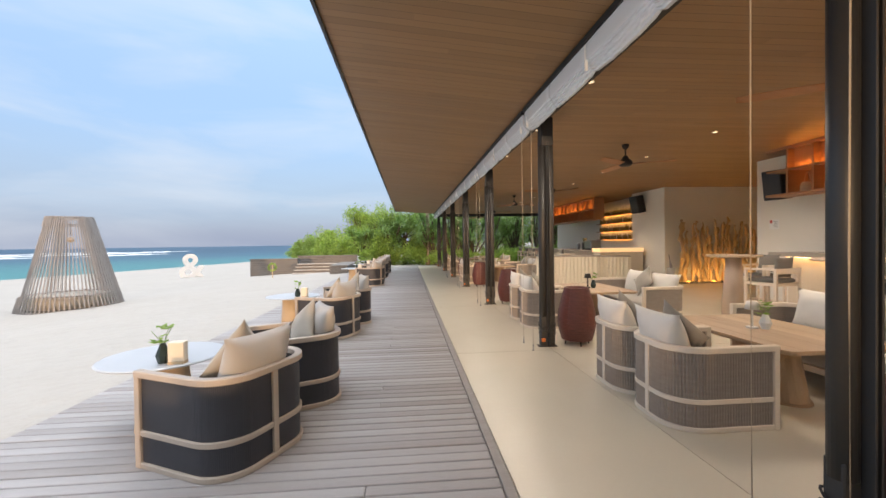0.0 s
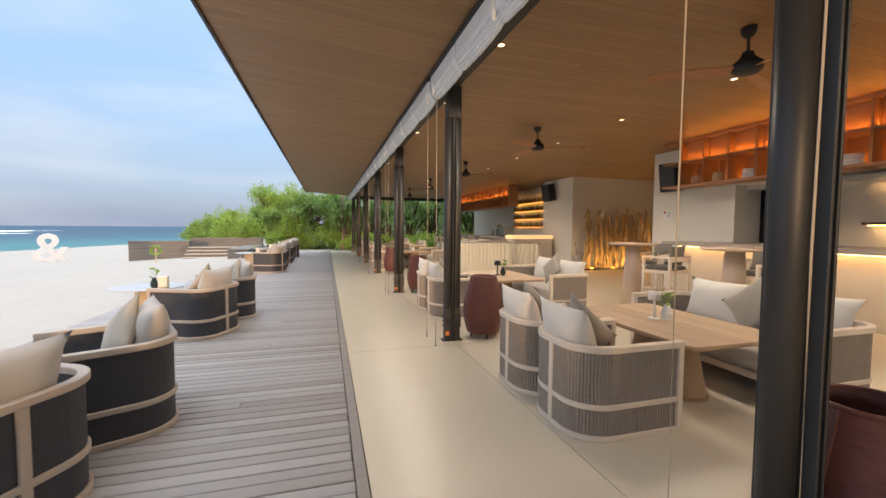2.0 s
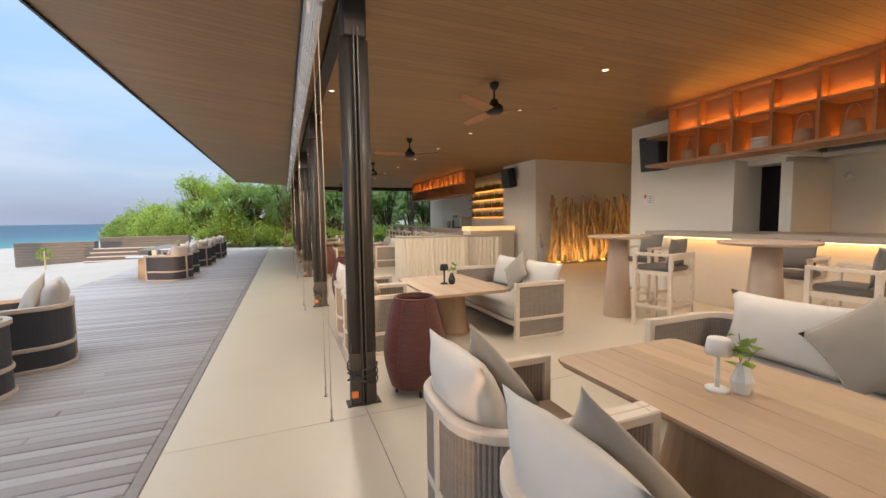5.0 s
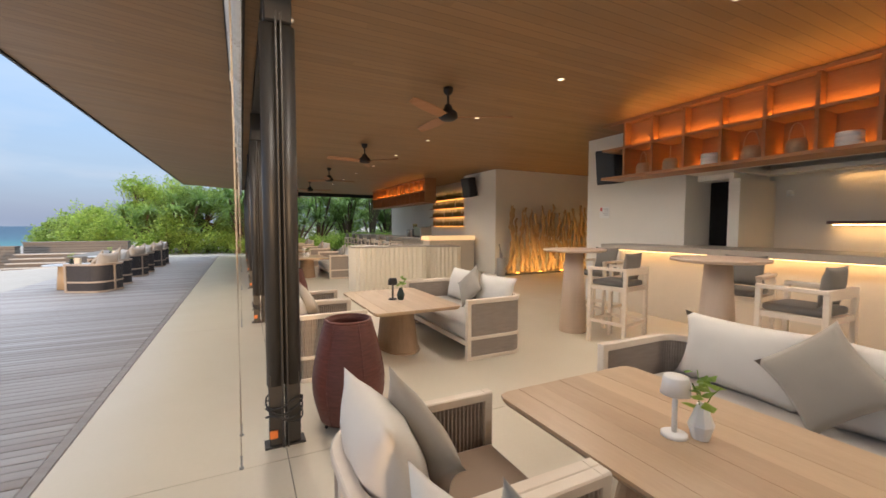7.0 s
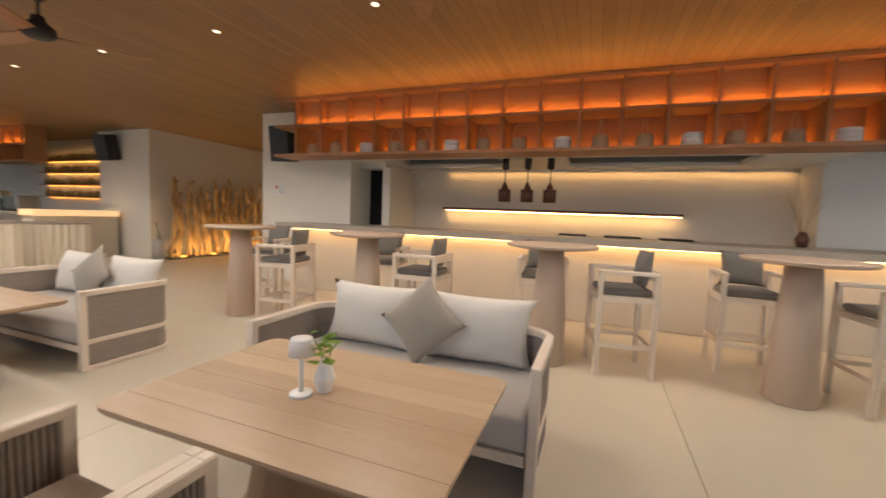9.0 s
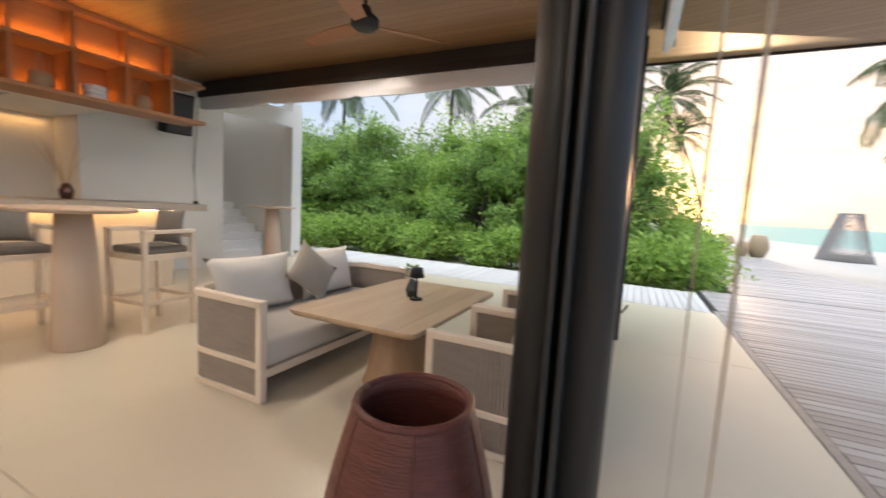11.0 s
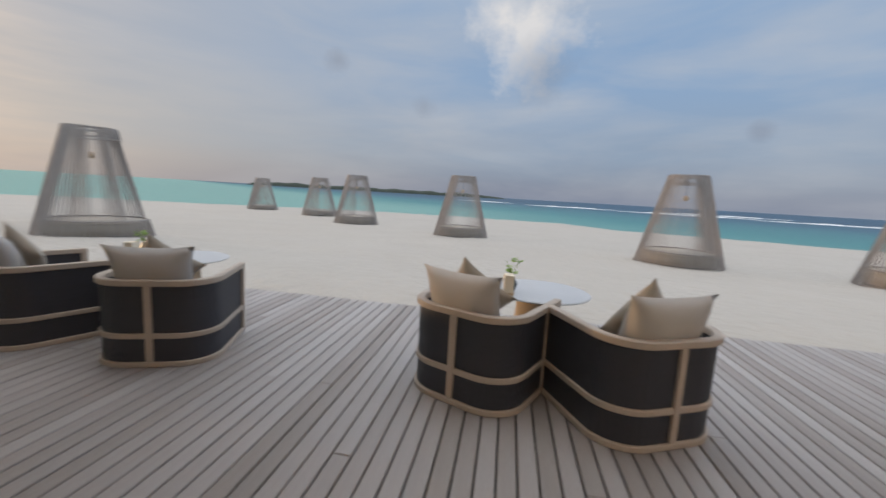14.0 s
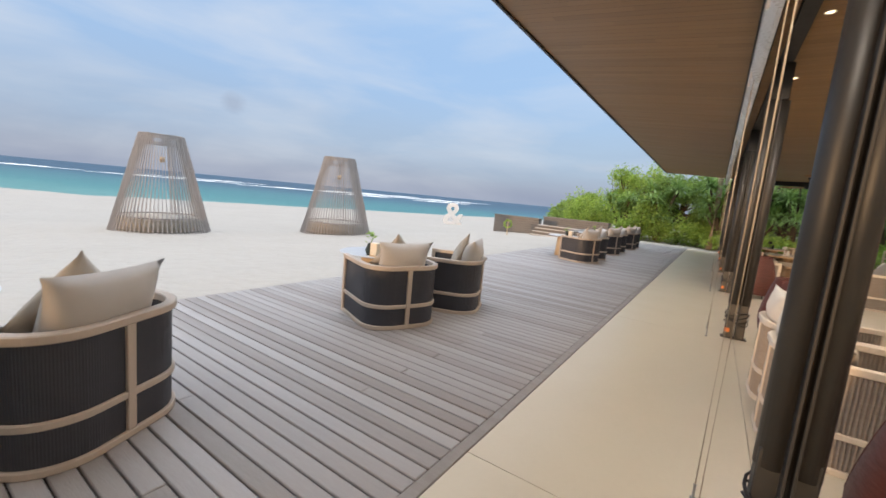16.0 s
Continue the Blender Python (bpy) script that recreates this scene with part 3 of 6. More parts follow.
def tub_pad(width, depth, radius, inset, z0, z1, r=0.035):
    """A seat cushion that follows the inside of a tub chair."""
    pts = u_path(width, depth, radius, inset, 7)
    bm = bmesh.new()
    f = bm.faces.new([bm.verts.new((x, y, z0)) for x, y in pts])
    ext = bmesh.ops.extrude_face_region(bm, geom=[f])
    bmesh.ops.translate(bm, vec=(0, 0, z1 - z0), verts=[v for v in ext["geom"] if isinstance(v, bmesh.types.BMVert)])
    rim = [e for e in bm.edges if abs(e.verts[0].co.z - e.verts[1].co.z) < 1e-5]
    bmesh.ops.bevel(bm, geom=rim, offset=r, segments=3, affect="EDGES", profile=0.5)
    return bm


def seat_pad(x0, x1, y0, y1, z0, z1, r=0.03):
    bm = bmesh.new()
    bmesh.ops.create_cube(bm, size=1)
    for v in bm.verts:
        v.co = ((x0 + x1) / 2 + v.co.x * (x1 - x0), (y0 + y1) / 2 + v.co.y * (y1 - y0), (z0 + z1) / 2 + v.co.z * (z1 - z0))
    bmesh.ops.bevel(bm, geom=list(bm.edges), offset=r, segments=3, affect="EDGES", profile=0.5)
    return bm


# ---- large structure ----
DOWN_WATTS = 46
POSTS = [-1.14, 2.70, 6.60, 10.52, 14.42, 18.32, 22.22, 26.12]
PX = 2.95


def structure(name, bm, mat, label, category, smooth=False):
    return tagged(link(name, bm, mat, None, "", smooth), label, category, "", "structure")


SEA = -1.45


def shore_x(y):
    pts = [(-3000, -1900), (-400, -340), (-39, -87), (9, -53), (16, -44), (69, -30), (400, 60), (3000, 700)]
    for (a, xa), (b, xb) in zip(pts, pts[1:]):
        if a <= y <= b:
            return xa + (xb - xa) * (y - a) / (b - a)


def sand_z(x, y):
    """The beach falls away from the deck, first steeply, then gently to the water."""
    if x > -2.5:
        return -0.14
    d = -2.3 - x + 0.4 * max(0, -12 - y)
    z = -0.12 - 0.055 * min(d, 8) - 0.022 * max(0, min(d, 60) - 8)
    return min(z, SEA + 0.05 * (x - shore_x(y)))


def ground():
    """One sheet of sand that dips under the sea and runs on to the horizon behind the trees."""
    xs = [-3000, -1200, -420, -300, -200, -140, -115, -100, -90, -80, -72, -65, -60, -55, -50, -46, -42, -39, -36, -33, -30, -28, -26, -24, -22]
    xs += [-20 + 0.7 * i for i in range(25)] + [-2.4, -1, 0, 4, 10, 30, 100, 600, 3000]
    ys = [-3000, -400, -200, -120, -80, -60, -48, -40, -34, -30] + [-27 + 0.9 * i for i in range(72)] + [41, 46, 52, 60, 75, 110, 200, 400, 3000]
    verts, faces = [], []
    for y in ys:
        for x in xs:
            z = max(sand_z(x, y), -4)
            if x < -2.6:
                z += 0.035 * noise.noise(Vector((x * 1.3, y * 1.3, 0))) + 0.05 * noise.noise(Vector((x * 0.2, y * 0.2, 3)))
            verts.append((x, y, z))
    w = len(xs)
    for j in range(len(ys) - 1):
        for i in range(w - 1):
            faces.append((j * w + i, j * w + i + 1, (j + 1) * w + i + 1, (j + 1) * w + i))
    ob = raw("ground", verts, faces, M["sand"], smooth=True)
    tagged(ob, "pale coral sand beach with footprints", "beach", "", "structure")


def sea():
    bm = bmesh.new()
    vs = [bm.verts.new(p) for p in ((-4500, -4500, SEA), (60, -4500, SEA), (60, 4500, SEA), (-4500, 4500, SEA))]
    bm.faces.new(vs)
    structure("water", bm, M["sea"], "turquoise lagoon turning deep blue towards the horizon", "sea")


def foam_line(points, width, height):
    bm = bmesh.new()
    rows = []
    n = len(points)
    for i, (x, y) in enumerate(points):
        k = math.sin(math.pi * i / (n - 1)) ** 0.6
        j = noise.noise(Vector((i * 0.7, width, 0)))
        w = width * k * (0.7 + 0.6 * j)
        rows.append([bm.verts.new((x + o * w, y, SEA + z * k * (1 + j))) for o, z in ((-1, 0.0), (-0.3, height), (0.35, height * 0.8), (1, 0.0))])
    for r, s in zip(rows, rows[1:]):
        for a in range(3):
            bm.faces.new((r[a], s[a], s[a + 1], r[a + 1]))
    return tagged(link("wave", bm, M["foam"], None, "", True), "white breaking wave crest on the reef", "wave", "waves on the reef")


ground()
sea()
random.seed(3)
for cx, cy, length in ((-150, 105, 34), (-175, 62, 26), (-140, 170, 40), (-200, 22, 22), (-120, 118, 14), (-165, 150, 30), (-215, 92, 30), (-150, 215, 40), (-240, -20, 18), (-105, 150, 20), (-190, 190, 50)):
    foam_line([(cx + 0.18 * s * length + 1.5 * noise.noise(Vector((s * 3, cx, 0))), cy + s * length) for s in [i / 14 - 0.5 for i in range(29)]], 0.75, 0.32)


def island():
    verts, faces = [], []
    a0, a1, n = math.atan2(-2297, -3270), math.atan2(-30, -3999) , 60
    for i in range(n + 1):
        a = a0 + (a1 - a0) * i / n
        k = min(1, i / 4, (n - i) / 10) ** 0.6
        h = (7 + 3.5 * noise.noise(Vector((i * 0.35, 0, 0))) + 2 * noise.noise(Vector((i * 1.7, 4, 0)))) * k
        for r, z in ((900, -1.0), (905, h * 0.7), (930, h), (960, -1.0)):
            verts.append((r * math.cos(a), r * math.sin(a), z))
    for i in range(n):
        for j in range(3):
            b = i * 4 + j
            faces.append((b, b + 4, b + 5, b + 1))
    tagged(raw("backdrop", verts, faces, M["island"], smooth=True), "low wooded island on the horizon", "island", "", "structure")
    bm = bmesh.new()
    bmesh.ops.create_uvsphere(bm, u_segments=24, v_segments=12, radius=19)
    place_mesh(bm, Matrix.Translation(SUN_DIR * 2600 + Vector((0, 0, -15))))
    structure("backdrop_sun", bm, M["sun_disc"], "setting sun low over the sea", "sun")


island()

# floor: polished slabs on a dark bed
bm = box(1.63, 15.8, -3.40, 27.0, -0.30, -0.012)
floor = structure("floor", bm, M["joint"], "polished cream concrete floor in large slabs", "floor")
# timber deck: joists, then boards as pieces at the end of the file
bm = box(-2.11, 1.62, -5.6, 27.0, -0.30, -0.035)
deck = structure("deck", bm, M["deck_gap"], "weathered grey timber deck with narrow gaps", "deck")
bm = box(1.64, 11.0, -5.25, -3.42, -0.30, -0.03)
terrace = structure("terrace", bm, M["deck_gap"], "pale bleached board strip beside the floor", "deck")
# joists of the path that leads on along the beach
walk_pts = [(-0.75, -5.62), (-0.8, -9.0), (-0.8, -14.0), (-0.7, -20.0), (-0.5, -27.0)]


def path_deck():
    bm = bmesh.new()
    y = -5.68
    while y > -26:
        for (xa, ya), (xb, yb) in zip(walk_pts, walk_pts[1:]):
            if yb <= y <= ya:
                c = xa + (xb - xa) * (ya - y) / (ya - yb)
        half = 1.75 if y > -9 else 1.75 - min(0.45, (-9 - y) * 0.1)
        box(c - half + 0.05 * noise.noise(Vector((y * 3, 0, 0))), c + half, y - 0.110, y, -0.06, random.uniform(-0.002, 0.002), 0, bm)
        y -= 0.122
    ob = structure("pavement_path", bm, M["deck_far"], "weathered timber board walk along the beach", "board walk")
    ob["kind"] = "stuff"


path_deck()


def ceiling():
    """Board ceiling with sloping soffits to the sea side, the south end and the north end, and a thin dark fascia."""
    y0, y1, zi, ze = -1.14, 26.12, 3.30, 3.55
    ex, es, en = 0.25, -2.95, 26.95
    bm = bmesh.new()
    v = [bm.verts.new(p) for p in ((PX, y0, zi), (16, y0, zi), (16, y1, zi), (PX, y1, zi), (ex, es, ze), (16, es, ze), (16, en, ze), (ex, en, ze))]
    for f in ((0, 1, 2, 3), (4, 0, 3, 7), (4, 5, 1, 0), (3, 2, 6, 7)):
        bm.faces.new([v[i] for i in f])
    structure("ceiling", bm, M["ceiling"], "oak board ceiling running out to the eaves", "ceiling")
    bm = bmesh.new()
    for a, b in (((ex, es), (ex, en)), ((ex, es), (16, es)), ((ex, en), (16, en))):
        x0, x1 = sorted((a[0], b[0]))
        yy0, yy1 = sorted((a[1], b[1]))
        if x0 == x1:
            box(x0 - 0.03, x0, yy0 - 0.03, yy1 + 0.03, ze - 0.03, ze + 0.16, 0, bm)
        else:
            s = -1 if a[1] < 0 else 1
            box(x0, x1, min(a[1], a[1] + s * 0.03), max(a[1], a[1] + s * 0.03), ze - 0.03, ze + 0.16, 0, bm)
    structure("trim_fascia", bm, M["steel"], "thin dark metal roof edge", "fascia")
    bm = box(ex - 0.02, 16.2, es - 0.02, en + 0.02, ze + 0.17, ze + 0.3)
    structure("roof", bm, M["steel"], "flat dark roof slab", "roof")


ceiling()

# beams that carry the rolled blinds
bm = box(PX - 0.06, PX + 0.06, -1.14, 26.12, 3.20, 3.296)
structure("trim_beam_west", bm, M["black"], "dark steel head beam along the open front", "beam")
bm = box(PX + 0.06, 9.9, -1.20, -1.02, 2.98, 3.296)
structure("trim_beam_south", bm, M["steel"], "dark blue-grey steel head beam", "beam")
bm = box(PX + 0.06, 10.5, 26.06, 26.18, 3.12, 3.296)
structure("trim_beam_north", bm, M["black"], "dark steel head beam at the far end", "beam")

# walls
def wall(name, x0, x1, y0, y1, mat, label, z0=0.0, z1=3.3):
    return structure(name, box(x0, x1, y0, y1, z0, z1), M[mat], label, "wall")


wall("wall_kitchen", 10.7, 10.9, 0.7, 7.3, "grey_wall", "warm beige plaster kitchen back wall")
wall("wall_pier", 9.3, 10.9, 7.85, 9.95, "grey_wall", "pale plaster pier with a paper notice")
wall("wall_doorhead", 9.62, 10.9, 7.3, 7.85, "grey_wall", "plaster over a narrow service door", 2.26, 3.3)
wall("wall_doorside", 9.62, 10.9, 7.2, 7.36, "grey_wall", "plaster beside a narrow service door", 0.0, 2.26)
# black sheet closes the doorway in place of the shaded room behind
wall("wall_service_shade", 10.0, 10.1, 7.36, 7.85, "room_shade", "black sheet standing for the shade of the service room", 0.0, 2.26)
wall("wall_corridor", 14.0, 14.2, 9.95, 14.2, "grey_wall", "plaster wall at the end of the passage")
wall("wall_niche", 9.84, 16.0, 14.2, 16.2, "grey_wall", "pale plaster block behind the driftwood screen")
wall("wall_bar", 10.6, 10.8, 16.2, 26.1, "grey_wall", "plaster wall behind the bar")
wall("wall_south_pier", 10.0, 10.9, -1.50, 0.7, "white_wall", "white plaster wall at the end of the counter")
wall("wall_stair_head", 10.0, 10.2, -3.20, -1.50, "white_wall", "white plaster over the stair opening", 2.95, 3.3)
wall("wall_corner", 10.0, 10.3, -3.48, -3.20, "white_wall", "white corner pier beside the stair", 0.0, 3.5)
wall("wall_stair_back", 12.6, 12.8, -3.48, -1.4, "grey_wall", "grey plaster stair wall", 0.0, 3.5)
wall("wall_stair_side", 10.3, 12.6, -3.48, -3.36, "grey_wall", "grey plaster stair side wall", 0.0, 3.5)
wall("wall_stair_north", 10.9, 12.6, -1.52, -1.40, "grey_wall", "grey plaster stair side wall", 0.0, 3.5)
wall("wall_east", 15.9, 16.1, -3.4, 27.0, "grey_wall", "plain plaster wall closing the building", 0.0, 3.5)


def stairs():
    t = thing("staircase", "white plaster steps rising behind an opening", "stairs")
    for i in range(7):
        part("step", box(10.55 + 0.27 * i, 12.58, -3.34, -1.54, 0.17 * i, 0.17 * (i + 1)), M["white_wall"], t)


stairs()


# ---- kitchen counter and shelf ----
def counter():
    t = thing("kitchen_counter", "long cream counter glowing warm under its stone top", "counter")
    part("body", box(8.85, 9.40, 0.1, 8.75, 0.0, 1.10, 0.01), M["counter"], t, "cream plaster counter front")
    part("plinth", box(8.92, 9.38, 0.12, 8.73, -0.002, 0.04), M["led_warm"], t, "warm light strip at the foot")
    part("top", box(8.60, 9.75, -0.25, 8.95, 1.10, 1.19, 0.006), M["counter_top"], t, "thick beige stone counter top")
    part("light_strip", box(8.78, 8.80, 0.15, 8.7, 1.085, 1.098), M["led_warm"], t, "warm light strip under the top")


counter()
strip_lamp("counter_glow", (8.73, 4.4, 1.07), (8.83, 4.4, 0.3), 8.4, 0.12, 6.5, (1.0, 0.52, 0.18))


def basket(name, label, kind):
    t = thing(name, label, "basket")
    if kind == 0:
        part("body", lathe([(0.0, 0), (0.085, 0), (0.11, 0.03), (0.105, 0.14), (0.08, 0.19), (0.07, 0.19), (0.0, 0.17)], 16), M["wicker"], t, "", True)
        pts = [(0, 0.085 * math.cos(a), 0.18 + 0.2 * math.sin(a)) for a in [math.pi * i / 10 for i in range(11)]]
        part("handle", tube(pts, 0.008, 6), M["wicker"], t, "", True)
    else:
        part("bowl", lathe([(0.0, 0), (0.12, 0), (0.12, 0.05), (0.1, 0.055), (0.12, 0.06), (0.12, 0.11), (0.1, 0.115), (0.12, 0.12), (0.115, 0.17), (0.0, 0.17)], 16), M["white"], t, "", True)
    return t


def hanging_shelf(name, x0, x1, y0, y1, z0, zm, z1, pitch, wings, label, baskets=True):
    """A row of boxes under the ceiling: closed backs above a light strip, open cells below."""
    t = thing(name, label, "shelf")
    w0, w1 = y0 - (0.45 if wings else 0), y1 + (0.45 if wings else 0)
    part("bottom_board", box(x0 - 0.02, x1, w0, w1, z0 - 0.045, z0, 0.004), M["shelf_wood"], t)
    part("middle_board", box(x0, x1, w0, w1, zm - 0.018, zm + 0.018), M["shelf_wood"], t)
    part("top_board", box(x0, x1, w0, w1, z1 - 0.05, z1), M["shelf_wood"], t)
    n = round((y1 - y0) / pitch)
    for i in range(n + 1):
        y = y0 + (y1 - y0) * i / n
        part("divider", box(x0 + 0.004, x1 - 0.004, y - 0.018, y + 0.018, z0 + 0.002, z1 - 0.052), M["shelf_wood"], t)
    part("back_panel", box(x1 - 0.03, x1 - 0.006, y0 + 0.02, y1 - 0.02, z0 + 0.003, zm - 0.02), M["shelf_wood"], t)
    for i in range(n):
        a, b = y0 + (y1 - y0) * i / n + 0.022, y0 + (y1 - y0) * (i + 1) / n - 0.022
        part("upper_panel", box(x0 + 0.15, x0 + 0.17, a, b, zm + 0.02, z1 - 0.055), M["shelf_wood"], t)
        part("light_strip", box(x0 + 0.10, x0 + 0.115, a, b, zm + 0.02, zm + 0.032), M["led"], t, "amber light strip")
        part("cell_light", box(x1 - 0.08, x1 - 0.07, a, b, z0 + 0.004, z0 + 0.012), M["led"], t, "amber light strip")
    return t


hanging_shelf("hanging_shelf", 8.50, 8.98, 0.30, 8.43, 2.37, 2.84, 3.295, 0.508, True, "long oak shelf of lit boxes hung over the counter")
b0 = basket("basket", "round woven basket with a loop handle", 0)
b1 = basket("bowl_stack", "stack of white ceramic bowls on the shelf", 1)
b0["group"] = "baskets on the shelf"
b1["group"] = "bowls on the shelf"
for i in range(16):
    y = 0.30 + 0.508 * (i + 0.5)
    src = b1 if i % 3 == 1 else b0
    if i == 0:
        b0.matrix_basis = pose(8.70, y, 2.37)
    elif i == 1:
        b1.matrix_basis = pose(8.70, y, 2.37)
    else:
        copy_thing(src, pose(8.70 + random.uniform(-0.03, 0.03), y + random.uniform(-0.06, 0.06), 2.37, 0, 0, random.uniform(0, 180)))
strip_lamp("shelf_glow", (8.58, 4.4, 2.885), (8.65, 4.4, 3.2), 7.9, 0.03, 9, AMBER)
strip_lamp("shelf_cell_glow", (8.86, 4.4, 2.40), (8.80, 4.4, 2.9), 7.9, 0.06, 9, AMBER)
strip_lamp("shelf_top_glow", (8.44, 4.4, 3.05), (7.9, 4.4, 3.35), 7.9, 0.05, 8, AMBER)


def hood():
    t = thing("kitchen_hood", "white bulkhead with a steel extraction hood set in it", "hood")
    for y0, y1, hollow in ((0.72, 1.6, 0), (1.6, 4.05, 1), (4.05, 5.1, 0), (5.1, 7.2, 1), (7.2, 7.84, 0)):
        if hollow:
            part("rim", box(9.0, 9.25, y0, y1, 2.35, 2.42), M["white_wall"], t)
            part("rim", box(10.35, 10.69, y0, y1, 2.35, 2.42), M["white_wall"], t)
            part("canopy", box(9.25, 10.35, y0, y1, 2.62, 2.66), M["hood"], t, "brushed steel hood")
            part("canopy_side", box(9.25, 9.27, y0, y1, 2.42, 2.62), M["hood"], t)
            for k in range(6):
                yy = y0 + (y1 - y0) * (k + 0.5) / 6
                part("filter", box(9.3, 10.3, yy - 0.17, yy + 0.17, 2.59, 2.615, 0.006), M["hood"], t)
        else:
            part("panel", box(9.0, 10.69, y0, y1, 2.35, 2.42), M["white_wall"], t)


hood()


def wall_ledge():
    t = thing("wall_ledge", "slim copper-brown wall shelf with a warm light strip below", "shelf")
    part("board", box(10.45, 10.69, 2.25, 6.45, 1.545, 1.59, 0.004), M["copper"], t)
    part("light_strip", box(10.52, 10.55, 2.27, 6.40, 1.528, 1.542), M["led_warm"], t, "warm light strip")


wall_ledge()
strip_lamp("ledge_glow", (10.6, 4.35, 1.515), (10.66, 4.35, 1.1), 4.1, 0.06, 3, (1.0, 0.50, 0.12))
strip_lamp("hood_glow", (10.62, 3.6, 2.30), (10.66, 3.6, 1.9), 5.6, 0.06, 4.2, (1.0, 0.52, 0.16))


def heat_lamp(y):
    t = thing("heat_lamp", "dark copper pendant heat lamp on a rise-and-fall cord", "lamp", "heat lamps over the counter", pose(9.30, y, 0))
    part("canopy", lathe([(0.0, 2.352), (0.052, 2.352), (0.05, 2.19), (0.0, 2.18)], 14), M["black"], t, "", True)
    part("cord", tube([(0, 0, 2.2), (0, 0, 1.97)], 0.008, 8), M["black"], t)
    part("cap", lathe([(0.0, 1.98), (0.02, 1.98), (0.03, 1.94), (0.05, 1.92), (0.05, 1.88)], 18), M["copper"], t, "", True)
    part("shade", lathe([(0.05, 1.88), (0.098, 1.87), (0.098, 1.68), (0.092, 1.68), (0.092, 1.86), (0.0, 1.865)], 20), M["copper"], t, "", True)


for y in (4.965, 4.61, 4.265):
    heat_lamp(y)


def notice():
    t = thing("paper_notice", "white paper notice with a red mark on the pier", "notice")
    part("sheet", box(9.292, 9.299, 9.38, 9.62, 1.68, 1.90), M["paper"], t)
    part("red_mark", box(9.288, 9.2915, 9.55, 9.60, 1.82, 1.89), M["red"], t, "red printed mark")
    for k in range(4):
        part("text_bar", box(9.288, 9.2915, 9.41, 9.52 - 0.02 * (k % 2), 1.85 - 0.04 * k, 1.862 - 0.04 * k), M["hood"], t)


notice()


def speaker(name_at, turn, tilt):
    t = thing("loudspeaker", "black wall-mounted loudspeaker tilted down", "loudspeaker", "loudspeakers", name_at @ pose(0, 0, 0, 0, tilt, turn))
    part("cabinet", box(-0.17, 0.17, -0.20, 0.20, -0.32, 0.32, 0.02), M["black"], t)
    part("grille", box(-0.178, -0.171, -0.17, 0.17, -0.28, 0.28), M["steel"], t)
    part("bracket", box(0.17, 0.30, -0.03, 0.03, -0.04, 0.04), M["black"], t)


speaker(pose(9.58, 15.4, 2.82), 12, -12)
speaker(pose(9.02, 9.15, 2.64), 12, -8)
speaker(pose(9.68, -0.45, 2.62), -10, -10)


# ---- posts, blinds and ropes ----
def post_thing(label, m, wires=True):
    t = thing("steel_post", label, "post", "posts along the open front", m)
    part("base_plate", box(-0.13, 0.13, -0.06, 0.06, 0.0, 0.012), M["steel"], t)
    for s in (-1, 1):
        part("angle", box(s * 0.054 - 0.046, s * 0.054 + 0.046, -0.046, 0.046, 0.012, 0.5, 0.006), M["steel"], t)
        part("tube", tube([(s * 0.054, 0, 0.42), (s * 0.054, 0, 2.8)], 0.056, 20), M["steel"], t, "", True)
    for s in (-1, 1):
        part("fin", box(s * 0.015 - 0.006, s * 0.015 + 0.006, -0.10, 0.10, 0.012, 2.86, 0.002), M["steel"], t)
    part("head", box(-0.085, 0.085, -0.085, 0.085, 2.8, 3.198, 0.01), M["black"], t)
    if wires:
        for k in range(4):
            z = 0.20 + 0.035 * k
            pts = [(0.118 * math.cos(a), 0.10 * math.sin(a), z + 0.03 * math.sin(a * 2 + k)) for a in [2 * math.pi * i / 20 for i in range(21)]]
            part("cable", tube(pts, 0.006, 6), M["black"], t, "", True)
        part("valve", box(-0.10, -0.05, -0.075, -0.052, 0.075, 0.125, 0.004), M["orange"], t, "orange plastic plug")
    return t


p0 = post_thing("black steel twin-tube post with a cable tie", pose(PX, POSTS[1], 0))
for y in POSTS[2:]:
    copy_thing(p0, pose(PX, y, 0))


def corner_post():
    t = thing("corner_post", "slim dark steel corner post", "post", "posts along the open front", pose(PX, POSTS[0], 0))
    part("shaft", box(-0.075, 0.075, -0.075, 0.075, 0, 3.198, 0.008), M["steel"], t)
    pts = [(-0.11 - 0.03 * math.sin(a), 0.05 * math.cos(a), 0.35 + 0.05 * math.sin(a)) for a in [2 * math.pi * i / 12 for i in range(13)]]
    part("cable", tube(pts, 0.006, 6), M["black"], t, "", True)


corner_post()


